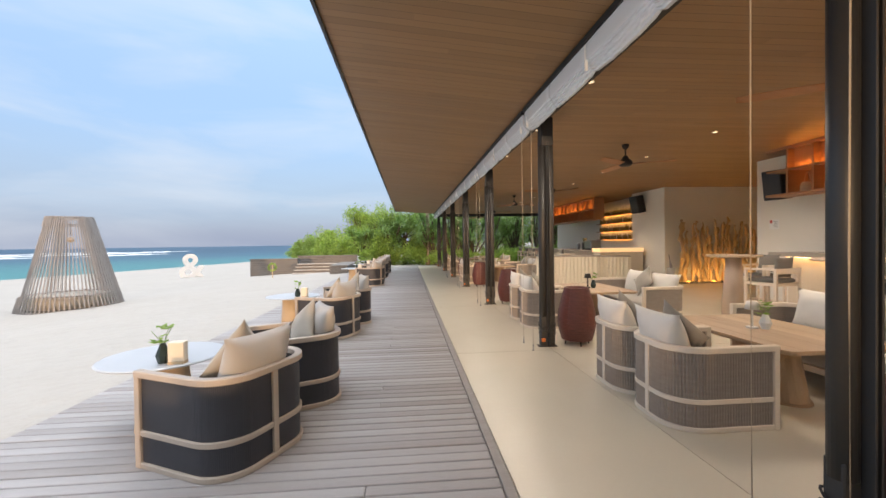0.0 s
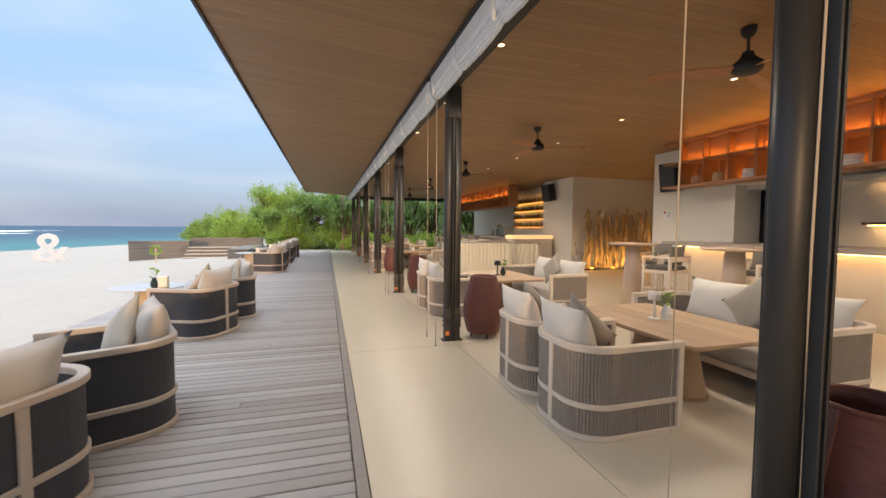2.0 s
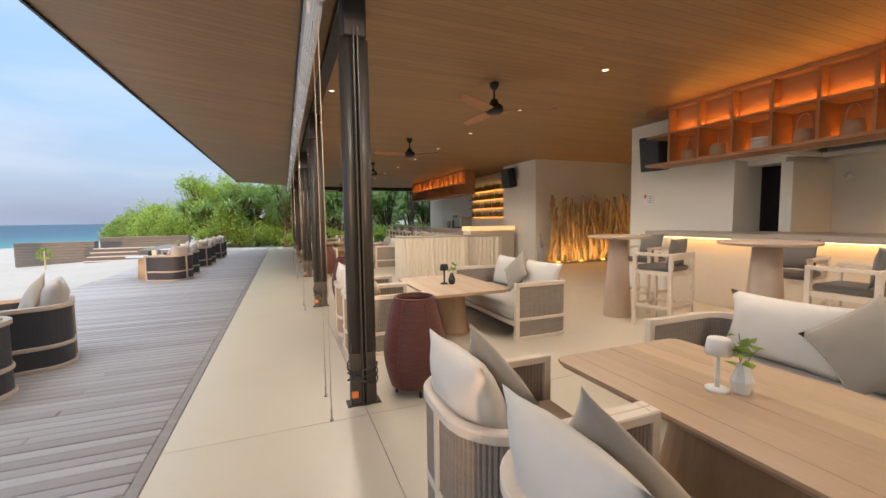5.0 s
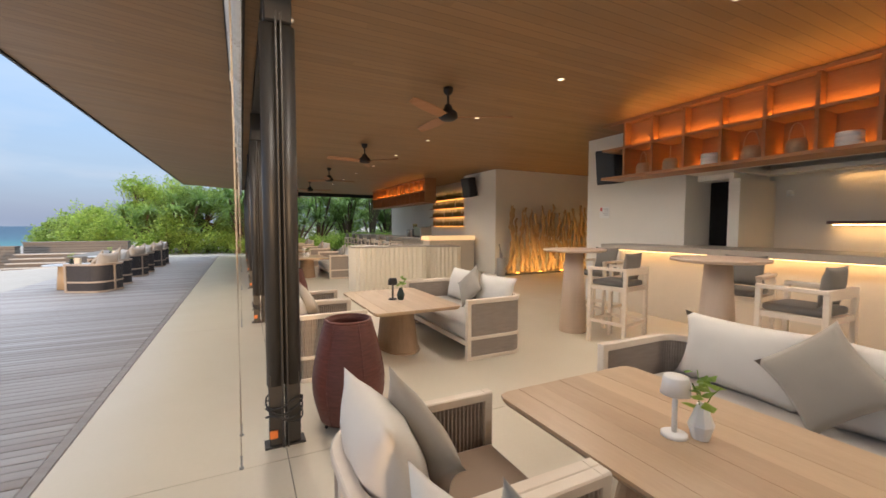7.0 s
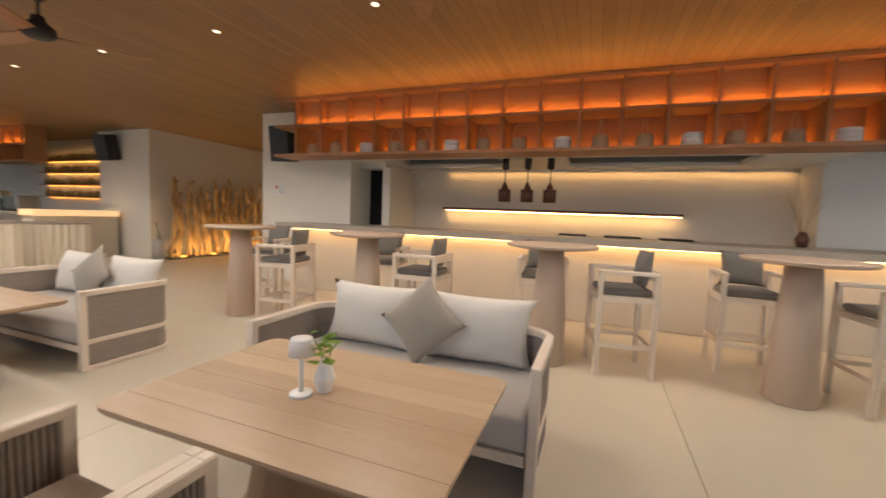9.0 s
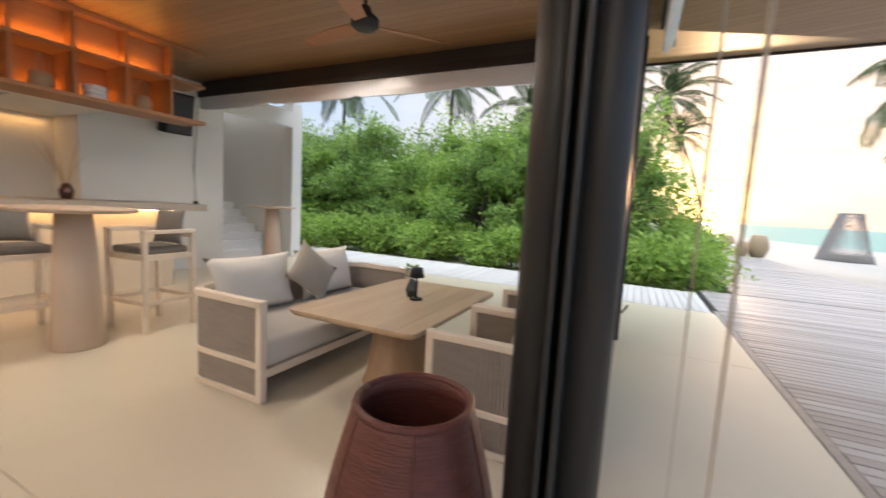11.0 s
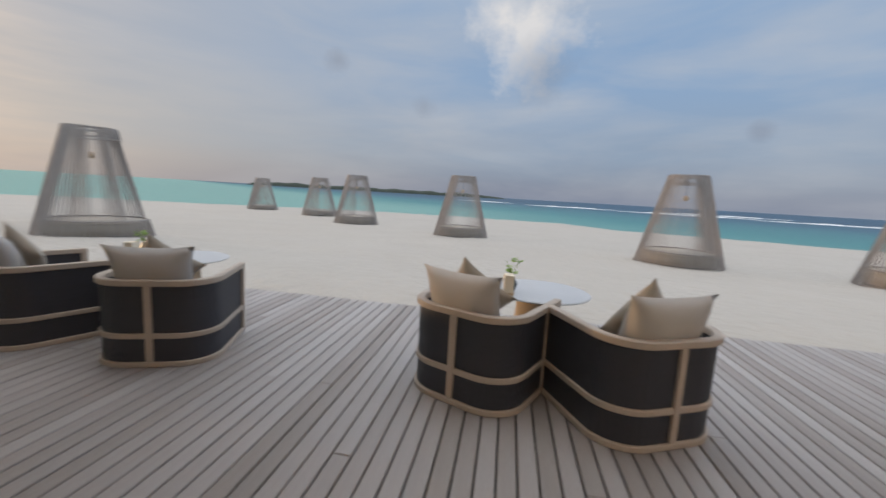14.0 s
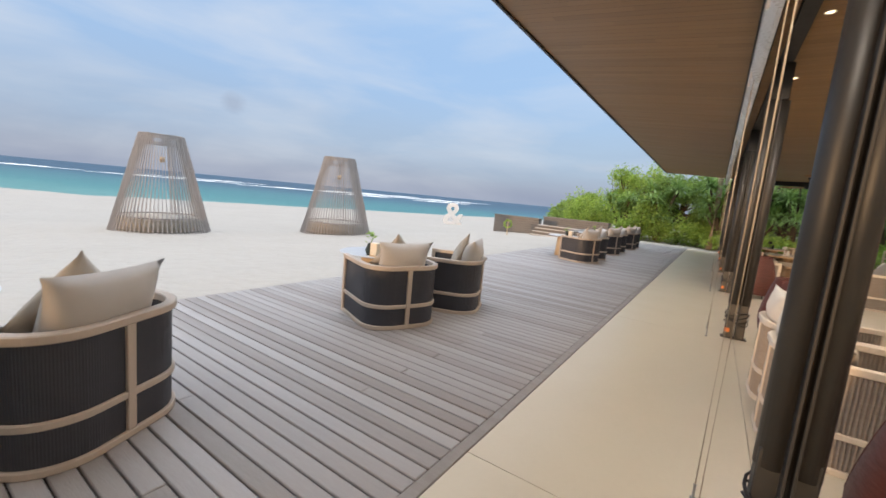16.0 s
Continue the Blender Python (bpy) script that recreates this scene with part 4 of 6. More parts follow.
def blind(a, b, along_y, other, zt=3.19):
    """A clear rolled-up blind: two soft rolls under a dark rail, gathered by straps."""
    t = thing("rolled_blind", "milky clear plastic blind rolled up under its rail", "blind", "rolled blinds")
    bm = bmesh.new()
    n = 60
    rings = []
    for i in range(n + 1):
        s = a + (b - a) * i / n
        sag = 0.012 * math.sin(math.pi * ((i % 15) / 15)) + 0.008 * noise.noise(Vector((i * 0.9, a, 0)))
        pinch = 0.92 if i % 15 == 0 else 1
        ring = []
        for o, z in ((-0.085, 0.0), (-0.082, -0.13), (-0.078, -0.15), (-0.064, -0.152), (-0.066, -0.178), (-0.048, -0.18), (-0.05, -0.206), (-0.030, -0.208), (-0.032, -0.234), (-0.012, -0.236), (-0.012, -0.255), (0.02, -0.255), (0.03, -0.18), (0.03, 0.0)):
            q = other + o * pinch
            zz = zt + z * pinch - sag * (-z / 0.2)
            ring.append(bm.verts.new((q, s, zz) if along_y else (s, q, zz)))
        rings.append(ring)
    m = len(rings[0])
    for r, q in zip(rings, rings[1:]):
        for j in range(m):
            bm.faces.new((r[j], r[(j + 1) % m], q[(j + 1) % m], q[j]))
    bm.faces.new(rings[0])
    bm.faces.new(rings[-1][::-1])
    part("roll", bm, M["plastic"], t)
    if along_y:
        part("rail", box(other - 0.10, other + 0.06, a, b, zt + 0.002, zt + 0.062), M["black"], t, "dark blind rail")
    else:
        part("rail", box(a, b, other - 0.10, other + 0.06, zt - 0.05, zt + 0.05), M["black"], t, "dark blind rail")
    for i in range(0, 3):
        s = a + (b - a) * (0.03 + 0.94 * i / 2)
        if along_y:
            part("strap", box(other - 0.083, other - 0.06, s - 0.012, s + 0.012, zt - 0.23, zt), M["white"], t)
        else:
            part("strap", box(s - 0.012, s + 0.012, other - 0.083, other - 0.06, zt - 0.23, zt), M["black"], t)


for y0, y1 in zip(POSTS, POSTS[1:]):
    blind(y0 + 0.04, y1 - 0.04, True, 2.72, 3.255)
blind(3.15, 9.85, False, -0.98, 3.06)


def rope(y, x=2.68, dark=False):
    t = thing("blind_rope", "thin tie rope from the blind to a floor pin", "rope", "tie ropes of the blinds", pose(x, y, 0))
    part("cord", tube([(0, 0, 0.07), (0.004, 0.01, 1.4), (0.0, 0, 3.0)], 0.0035, 6), M["rope"], t, "", True)
    part("pin", lathe([(0.0, 0.0), (0.014, 0.0), (0.014, 0.01), (0.006, 0.012), (0.006, 0.075), (0.009, 0.08), (0.0, 0.085)], 10), M["hood"], t, "", True)


for y in POSTS[1:6]:
    rope(y - 0.21)
    rope(y + 0.23)


# ---- ceiling fans and downlights ----
def fan(m, spin):
    t = thing("ceiling_fan", "black ceiling fan with three walnut blades", "fan", "ceiling fans", m)
    part("canopy", lathe([(0.0, 0.0), (0.065, 0.0), (0.06, -0.05), (0.035, -0.085), (0.0, -0.09)], 20), M["black"], t, "", True)
    part("rod", tube([(0, 0, -0.08), (0, 0, -0.26)], 0.014, 10), M["black"], t)
    part("motor", lathe([(0.0, -0.22), (0.045, -0.22), (0.06, -0.27), (0.12, -0.32), (0.125, -0.38), (0.09, -0.41), (0.0, -0.415)], 24), M["black"], t, "", True)
    for k in range(3):
        bm = bmesh.new()
        rows = []
        for i in range(9):
            r = 0.12 + 0.72 * i / 8
            w = 0.052 + 0.022 * math.sin(math.pi * min(1, i / 7))
            if i == 8:
                w = 0.03
            rows.append([bm.verts.new((r, o * w, -0.375 + o * 0.018 + z)) for o, z in ((-1, 0), (1, 0), (1, 0.008), (-1, 0.008))])
        for r, s in zip(rows, rows[1:]):
            for j in range(4):
                bm.faces.new((r[j], r[(j + 1) % 4], s[(j + 1) % 4], s[j]))
        bm.faces.new(rows[0])
        bm.faces.new(rows[-1][::-1])
        place_mesh(bm, Matrix.Rotation(radians(spin + 120 * k), 4, "Z"))
        part("blade", bm, M["fan_blade"], t)
    return t


for i, (y, spin) in enumerate(((0.60, 109), (4.58, 25), (8.42, -27), (12.4, 70), (16.4, 10), (20.3, 95), (24.2, 40))):
    fan(pose(5.16, y, 3.30), spin)


def downlight(x, y):
    t = thing("downlight", "small recessed warm downlight", "lamp", "recessed downlights", pose(x, y, 3.297))
    ring = part("ring", lathe([(0.032, 0.0), (0.045, 0.0), (0.045, -0.006), (0.032, -0.004)], 16), M["white"], t)
    part("lens", lathe([(0.0, -0.002), (0.033, -0.002), (0.0, -0.0025)], 16), M["downlight"], ring)


for i in range(12):
    y = -0.30 + 1.953 * i
    downlight(6.24, y)
    if i > 2:
        downlight(3.12, y)


def spot(x, y, watts):
    data = bpy.data.lights.new("downlight_beam", "SPOT")
    data.energy, data.color, data.spot_size, data.spot_blend, data.shadow_soft_size = watts, (1.0, 0.86, 0.70), radians(168), 0.6, 0.25
    ob = new("downlight_beam", data)
    ob.matrix_basis = look((x, y, 3.03), (x, y, 0))


for i in range(11):
    spot(6.24, -0.30 + 1.953 * i, DOWN_WATTS)
for i in range(3, 8):
    spot(3.12, -0.30 + 1.953 * i, DOWN_WATTS)


def dome_camera():
    t = thing("dome_camera", "small white dome camera on the kitchen wall", "camera dome", "", pose(10.69, 7.0, 2.05))
    part("plate", box(-0.012, 0.0, -0.05, 0.05, -0.05, 0.05), M["white"], t)
    part("dome", place_mesh(lathe([(0.0, 0.0), (0.045, 0.0), (0.04, 0.03), (0.02, 0.05), (0.0, 0.055)], 16), pose(-0.012, 0, 0, 0, -90, 0)), M["white"], t, "", True)


def wall_cord():
    t = thing("blind_control", "black control box on a cord by the white wall", "control box", "", pose(9.97, -0.95, 0))
    part("cord", tube([(0, 0, 1.2), (0.0, 0.03, 1.8), (0, -0.05, 2.9)], 0.006, 6), M["black"], t)
    part("box", box(-0.03, 0.025, -0.035, 0.035, 1.05, 1.21, 0.006), M["black"], t)


def branch_vase():
    t = thing("branch_vase", "dark vase of dried branches on the counter", "vase", "", pose(9.5, 1.05, 1.19))
    part("body", lathe([(0.0, 0), (0.06, 0), (0.08, 0.1), (0.04, 0.2), (0.035, 0.2), (0.0, 0.15)], 16), M["copper"], t, "", True)
    rng = random.Random(3)
    for k in range(9):
        a, r = rng.uniform(0, 6.28), rng.uniform(0.1, 0.3)
        part("twig", tube([(0, 0, 0.12), (0.4 * r * math.cos(a), 0.4 * r * math.sin(a), 0.4), (r * math.cos(a), r * math.sin(a), rng.uniform(0.55, 0.8))], [0.006, 0.004, 0.002], 5), M["wicker"], t)


def tray(y, w):
    t = thing("serving_tray", "dark serving tray on the counter", "tray", "trays on the counter", pose(9.45, y, 1.19))
    part("tray", box(-0.16, 0.16, -w / 2, w / 2, 0.0, 0.025, 0.006), M["black"], t)


dome_camera()
wall_cord()
branch_vase()
for y, w in ((3.2, 0.5), (2.5, 0.4), (3.9, 0.4)):
    tray(y, w)


# ---- lounge furniture ----
def armchair(label, group, frame_mat, weave_mat, seat_mat, back_mat, throw_mat, m, width=0.78, depth=0.80, radius=0.27, pitch=0.022, relief=0.011):
    """A tub chair: three bent rails on a mid-back post and two front legs, cords between them. Its back lies at x = 0, it faces +x."""
    t = thing("lounge_chair", label, "armchair", group, m)
    path = u_path(width, depth, radius, 0.025)
    part("top_rail", sweep(path, 0.028, 0.605, 0.65), frame_mat, t)
    part("middle_rail", sweep(path, 0.020, 0.215, 0.255), frame_mat, t)
    part("bottom_rail", sweep(path, 0.024, 0.0, 0.04), frame_mat, t)
    part("back_post", box(0.002, 0.046, -0.024, 0.024, 0.04, 0.606, 0.004), frame_mat, t)
    for s in (-1, 1):
        y = s * (width / 2 - 0.025)
        part("front_leg", box(depth - 0.045, depth + 0.004, y - 0.026, y + 0.026, 0.0, 0.652, 0.005), frame_mat, t)
    part("upper_weave", weave(path, 0.25, 0.61, pitch, relief), weave_mat, t, "upright rope weave")
    part("lower_weave", weave(path, 0.03, 0.22, pitch, relief), weave_mat, t, "upright rope weave")
    part("seat_frame", tub_pad(width, depth - 0.045, radius, 0.055, 0.19, 0.235, 0.004), frame_mat, t)
    part("seat_cushion", tub_pad(width, depth - 0.01, radius, 0.062, 0.235, 0.40), seat_mat, t, "", True)
    p = place_mesh(pillow(0.62, 0.53, 0.25), pose(0.25, 0.02, 0.385, 0, -17, 0))
    part("back_cushion", p, back_mat, t, "plump linen back cushion", True)
    p = pillow(0.46, 0.46, 0.15)
    place_mesh(p, pose(0, 0, -0.23))
    place_mesh(p, pose(0, 0, 0.29, 38, 0, 0))
    place_mesh(p, pose(0.43, 0.06, 0.395, 0, -21, 8))
    part("throw_pillow", p, throw_mat, t, "taupe throw pillow", True)
    return t


def sofa(m, label, seed=0):
    """A two-seat sofa with bent rails, its back at x = 0, facing +x."""
    width, depth, radius = 1.90, 0.80, 0.20
    t = thing("sofa", label, "sofa", "sofas along the dining row", m)
    path = u_path(width, depth, radius, 0.025)
    part("top_rail", sweep(path, 0.028, 0.635, 0.685), M["ash"], t)
    part("middle_rail", sweep(path, 0.020, 0.225, 0.265), M["ash"], t)
    part("bottom_rail", sweep(path, 0.024, 0.0, 0.04), M["ash"], t)
    for y in (-0.32, 0.32):
        part("back_post", box(0.002, 0.046, y - 0.024, y + 0.024, 0.04, 0.636, 0.004), M["ash"], t)
    for s in (-1, 1):
        y = s * (width / 2 - 0.025)
        part("front_leg", box(depth - 0.045, depth + 0.006, y - 0.028, y + 0.028, 0.0, 0.687, 0.005), M["ash"], t)
    part("front_rail", box(depth - 0.04, depth, -width / 2 + 0.06, width / 2 - 0.06, 0.16, 0.22, 0.004), M["ash"], t)
    part("upper_weave", weave(path, 0.26, 0.64), M["weave_in"], t, "upright rope weave")
    part("lower_weave", weave(path, 0.03, 0.23), M["weave_in"], t, "upright rope weave")
    part("seat_base", box(0.06, depth - 0.05, -width / 2 + 0.06, width / 2 - 0.06, 0.17, 0.225), M["ash"], t)
    part("seat_cushion", tub_pad(width, depth + 0.01, radius, 0.06, 0.225, 0.415, 0.045), M["grey_seat"], t, "thick light grey seat cushion", True)
    for s in (-1, 1):
        p = place_mesh(pillow(0.80, 0.48, 0.22), pose(0.16, s * 0.43, 0.41, 0, -14, s * 2))
        part("back_cushion", p, M["linen"], t, "off-white linen back cushion", True)
    p = pillow(0.46, 0.46, 0.14)
    place_mesh(p, pose(0, 0, -0.23))
    place_mesh(p, pose(0, 0, 0.31, 45, 0, 0))
    place_mesh(p, pose(0.38, 0.07, 0.405, 0, -22, 0))
    part("throw_pillow", p, M["taupe"], t, "taupe throw pillow set on its corner", True)
    return t


def dining_table(m, label):
    """A low table: seven boards on an oval stave pedestal. It lies along y."""
    t = thing("dining_table", label, "table", "tables along the dining row", m)
    w, l, n = 1.02, 1.52, 7
    for i in range(n):
        a, b = -w / 2 + w * i / n, -w / 2 + w * (i + 1) / n
        cut = 0.05 if i in (0, n - 1) else 0.0
        bm = bmesh.new()
        pts = [(a + 0.0008, -l / 2 + (cut if i == 0 else 0)), (b - 0.0008, -l / 2 + (cut if i == n - 1 else 0)),
               (b - 0.0008, l / 2 - (cut if i == n - 1 else 0)), (a + 0.0008, l / 2 - (cut if i == 0 else 0))]
        if i == 0:
            pts = [(a, -l / 2 + 0.06), (a + 0.018, -l / 2 + 0.018), (a + 0.06, -l / 2), (b - 0.0008, -l / 2), (b - 0.0008, l / 2), (a + 0.06, l / 2), (a + 0.018, l / 2 - 0.018), (a, l / 2 - 0.06)]
        if i == n - 1:
            pts = [(a + 0.0015, -l / 2), (b - 0.06, -l / 2), (b - 0.018, -l / 2 + 0.018), (b, -l / 2 + 0.06), (b, l / 2 - 0.06), (b - 0.018, l / 2 - 0.018), (b - 0.06, l / 2), (a + 0.0008, l / 2)]
        lift = 0.0006 * (i % 2)
        top = [bm.verts.new((x, y, 0.598 + lift)) for x, y in pts]
        mid = [bm.verts.new((x, y, 0.582)) for x, y in pts]
        low = [bm.verts.new((x * 0.965, y * 0.975, 0.558)) for x, y in pts]
        bm.faces.new(top)
        bm.faces.new(low[::-1])
        k = len(pts)
        for u, v in ((top, mid), (mid, low)):
            for j in range(k):
                bm.faces.new((u[j], u[(j + 1) % k], v[(j + 1) % k], v[j]))
        part("plank", bm, M["teak"], t)
    part("pedestal", lathe([(0.0, 0.0), (0.25, 0.0), (0.25, 0.012), (0.235, 0.02), (0.19, 0.40), (0.20, 0.557), (0.0, 0.557)], 28, None, 1.0, 1.7), M["teak_leg"], t, "flared stave pedestal")
    return t


def table_lamp(m, mat, label):
    t = thing("table_lamp", label, "lamp", "table lamps", m)
    part("foot", lathe([(0.0, 0), (0.052, 0), (0.052, 0.012), (0.045, 0.016), (0.0, 0.018)], 24), mat, t, "", True)
    part("stem", tube([(0, 0, 0.016), (0, 0, 0.20)], 0.011, 12), mat, t, "", True)
    part("shade", lathe([(0.0, 0.262), (0.046, 0.262), (0.049, 0.258), (0.060, 0.185), (0.056, 0.185), (0.045, 0.255), (0.0, 0.256)], 24), mat, t, "", True)


def sprig(t, z, n, mat, seed, spread=0.07):
    rng = random.Random(seed)
    bm = bmesh.new()
    for k in range(3):
        a = rng.uniform(0, 6.28)
        tip = Vector((spread * math.cos(a), spread * math.sin(a), z + rng.uniform(0.08, 0.13)))
        tube([(0, 0, z - 0.05), tuple((Vector((0, 0, z)) + tip) / 2), tuple(tip)], 0.0022, 5, bm)
    part("stem", bm, M["leaf"], t)
    verts, faces = [], []
    for i in range(n):
        a, r = rng.uniform(0, 6.28), rng.uniform(0.01, spread)
        c = Vector((r * math.cos(a), r * math.sin(a), z + rng.uniform(0.0, 0.13)))
        d = Vector((math.cos(a), math.sin(a), rng.uniform(-0.3, 0.8))).normalized() * rng.uniform(0.045, 0.07)
        s = d.cross(Vector((0, 0, 1))).normalized() * d.length * 0.5
        up = Vector((0, 0, 0.006))
        b = len(verts)
        verts += [tuple(c - d * 0.5), tuple(c + s - up), tuple(c + d * 0.6), tuple(c - s - up), tuple(c + up)]
        faces += [(b, b + 1, b + 4), (b + 1, b + 2, b + 4), (b + 2, b + 3, b + 4), (b + 3, b, b + 4)]
    raw("leaves", verts, faces, mat, t)


def bud_vase(m, mat, label, seed):
    t = thing("bud_vase", label, "vase", "bud vases", m)
    part("body", lathe([(0.0, 0), (0.034, 0), (0.052, 0.062), (0.019, 0.15), (0.015, 0.15), (0.0, 0.13)], 8), mat, t)
    sprig(t, 0.15, 14, M["leaf_light"], seed)


def lantern(m):
    """A tall woven basket lantern, open at the top, on short legs."""
    t = thing("rattan_lantern", "tall burgundy woven rattan lantern beside the post", "lantern", "rattan lanterns", m)
    prof = []
    for i in range(61):
        k = i / 60
        r = 0.205 + 0.057 * math.sin(math.pi / 2 * k / 0.4) if k < 0.4 else 0.262 - 0.095 * ((k - 0.4) / 0.6) ** 1.4
        prof.append((r, 0.07 + 0.73 * k))
    n = 84
    bm = bmesh.new()
    rings = []
    for i, (r, z) in enumerate(prof):
        rings.append([bm.verts.new(((r + (0.0028 * (j % 2) + 0.0012 * (i % 2))) * math.cos(2 * math.pi * j / n), (r + (0.0028 * (j % 2) + 0.0012 * (i % 2))) * math.sin(2 * math.pi * j / n), z)) for j in range(n)])
    for r, z in prof[::-4]:
        rings.append([bm.verts.new(((r - 0.016) * math.cos(2 * math.pi * j / n), (r - 0.016) * math.sin(2 * math.pi * j / n), z)) for j in range(n)])
    for a, b in zip(rings, rings[1:]):
        for j in range(n):
            bm.faces.new((a[j], a[(j + 1) % n], b[(j + 1) % n], b[j]))
    bm.faces.new(rings[0][::-1])
    bm.faces.new(rings[-1])
    basket = part("basket", bm, M["rattan"], t, "", True)
    part("rim", tube([(prof[-1][0] * 0.975 * math.cos(a), prof[-1][0] * 0.975 * math.sin(a), 0.803) for a in [2 * math.pi * i / 32 for i in range(33)]], 0.012, 8), M["rattan"], basket, "", True)
    for k in range(6):
        a = 2 * math.pi * k / 6
        part("rib", tube([((r + 0.002) * math.cos(a), (r + 0.002) * math.sin(a), z) for r, z in prof[::5]], 0.005, 6), M["rattan"], basket, "", True)
    for k in range(4):
        a = math.pi / 4 + math.pi / 2 * k
        part("leg", tube([(0.15 * math.cos(a), 0.15 * math.sin(a), 0.09), (0.17 * math.cos(a), 0.17 * math.sin(a), 0.0)], 0.011, 8), M["black"], t)
    return t


random.seed(11)
l0 = lantern(pose(3.34, 2.68, 0))
for y in (6.66, 10.55, 14.4, 18.3):
    copy_thing(l0, pose(3.41, y, 0, 0, 0, random.uniform(0, 90)))

ROWS = [0.93, 4.72, 8.42, 16.2, 20.0, 23.8]
ch0 = armchair("pale ash tub chair with brown rope sides and linen cushion", "chairs along the dining row", M["ash"], M["weave_in"], M["brown_seat"], M["linen"], M["taupe"], pose(2.99, ROWS[1] - 0.415, 0), 0.75, 0.845)
sf0 = sofa(pose(5.72, ROWS[1], 0, 0, 0, 180), "pale ash sofa with rope sides and light grey cushions")
tb0 = dining_table(pose(4.43, ROWS[1] - 0.03, 0), "low teak board table on an oval pedestal")
for i, y in enumerate(ROWS):
    if i != 1:
        copy_thing(ch0, pose(2.99, y - 0.415, 0, 0, 0, random.uniform(-1, 1)))
        copy_thing(sf0, pose(5.72, y, 0, 0, 0, 180))
        copy_thing(tb0, pose(4.43, y - 0.03, 0))
    copy_thing(ch0, pose(2.995, y + 0.345, 0, 0, 0, random.uniform(-1, 1)))
    white = i in (1, 3, 4)
    ly = y + 0.02 if i == 1 else y - 0.08
    table_lamp(pose(4.36, ly + 0.01, 0.598), M["white"] if white else M["black"], "small white cordless lamp on the table" if white else "small black cordless lamp on the table")
    bud_vase(pose(4.44, ly - 0.055, 0.598), M["white"] if white else M["green_vase"], "faceted white bud vase with green sprig" if white else "faceted dark green bud vase with sprig", i)


# ---- bar tables and stools ----
def bar_table(m, label, scale=1.0):
    t = thing("bar_table", label, "bar table", "bar tables beside the counter", m)
    part("top", lathe([(0.0, 1.185), (0.425, 1.185), (0.435, 1.175), (0.425, 1.155), (0.38, 1.145), (0.0, 1.145)], 40), M["pale_stone"], t, "", False)
    part("pedestal", lathe([(0.0, 0.0), (0.185, 0.0), (0.19, 0.012), (0.16, 0.55), (0.12, 1.144), (0.0, 1.144)], 32), M["pale_stone"], t, "", True)
    return t


def bar_stool(m):
    """A square-framed bar chair with arms; it faces +x."""
    t = thing("bar_stool", "pale wooden bar chair with grey cushions", "bar stool", "stools at the bar tables", m)
    w, d = 0.50, 0.48
    for sx in (-1, 1):
        for sy in (-1, 1):
            part("leg", box(sx * d / 2 - 0.022, sx * d / 2 + 0.022, sy * w / 2 - 0.022, sy * w / 2 + 0.022, 0.0, 0.95 if sx == 1 else 0.97, 0.004), M["ash"], t)
    for sy in (-1, 1):
        part("arm", box(-d / 2 - 0.02, d / 2 + 0.02, sy * w / 2 - 0.03, sy * w / 2 + 0.03, 0.95, 0.985, 0.005), M["ash"], t)
        part("foot_rail", box(-d / 2 + 0.02, d / 2 - 0.02, sy * w / 2 - 0.012, sy * w / 2 + 0.012, 0.27, 0.31), M["ash"], t)
        part("apron", box(-d / 2 + 0.02, d / 2 - 0.02, sy * w / 2 - 0.012, sy * w / 2 + 0.012, 0.70, 0.75), M["ash"], t)
    for sx in (-1, 1):
        part("foot_rail", box(sx * d / 2 - 0.012, sx * d / 2 + 0.012, -w / 2 + 0.02, w / 2 - 0.02, 0.27, 0.31), M["ash"], t)
        part("apron", box(sx * d / 2 - 0.012, sx * d / 2 + 0.012, -w / 2 + 0.02, w / 2 - 0.02, 0.70, 0.75), M["ash"], t)
    part("back_rail", box(-d / 2 - 0.02, -d / 2 + 0.022, -w / 2 + 0.02, w / 2 - 0.02, 0.90, 0.985, 0.004), M["ash"], t)
    part("seat_cushion", seat_pad(-d / 2 + 0.02, d / 2 - 0.01, -w / 2 + 0.025, w / 2 - 0.025, 0.75, 0.82), M["taupe_dark"], t, "", True)
    part("back_cushion", place_mesh(pillow(0.42, 0.36, 0.11), pose(-d / 2 + 0.085, 0, 0.82, 0, -8, 0)), M["taupe_dark"], t, "grey back cushion", True)
    return t


bt = bar_table(pose(6.95, 7.95, 0), "round pale wooden bar table on a cone pedestal")
st = bar_stool(pose(7.05, 7.28, 0, 0, 0, 100))
copy_thing(st, pose(7.68, 8.15, 0, 0, 0, 188))
for y in (6.05, 3.96, 1.97):
    copy_thing(bt, pose(7.02, y, 0))
    copy_thing(st, pose(7.15, y - 0.66, 0, 0, 0, 95 + random.uniform(-6, 6)))
    copy_thing(st, pose(7.72, y + 0.16, 0, 0, 0, 184 + random.uniform(-6, 6)))
copy_thing(bt, pose(9.25, -2.0, 0))


# ---- outdoor seats on the deck ----
od = armchair("beige tub chair with charcoal rope sides on the deck", "chairs on the deck", M["beige_frame"], M["weave_out"], M["grey_seat"], M["linen_out"], M["taupe"], pose(0.085, 3.97, 0, 0, 0, 154), 0.86, pitch=0.012, relief=0.0012)


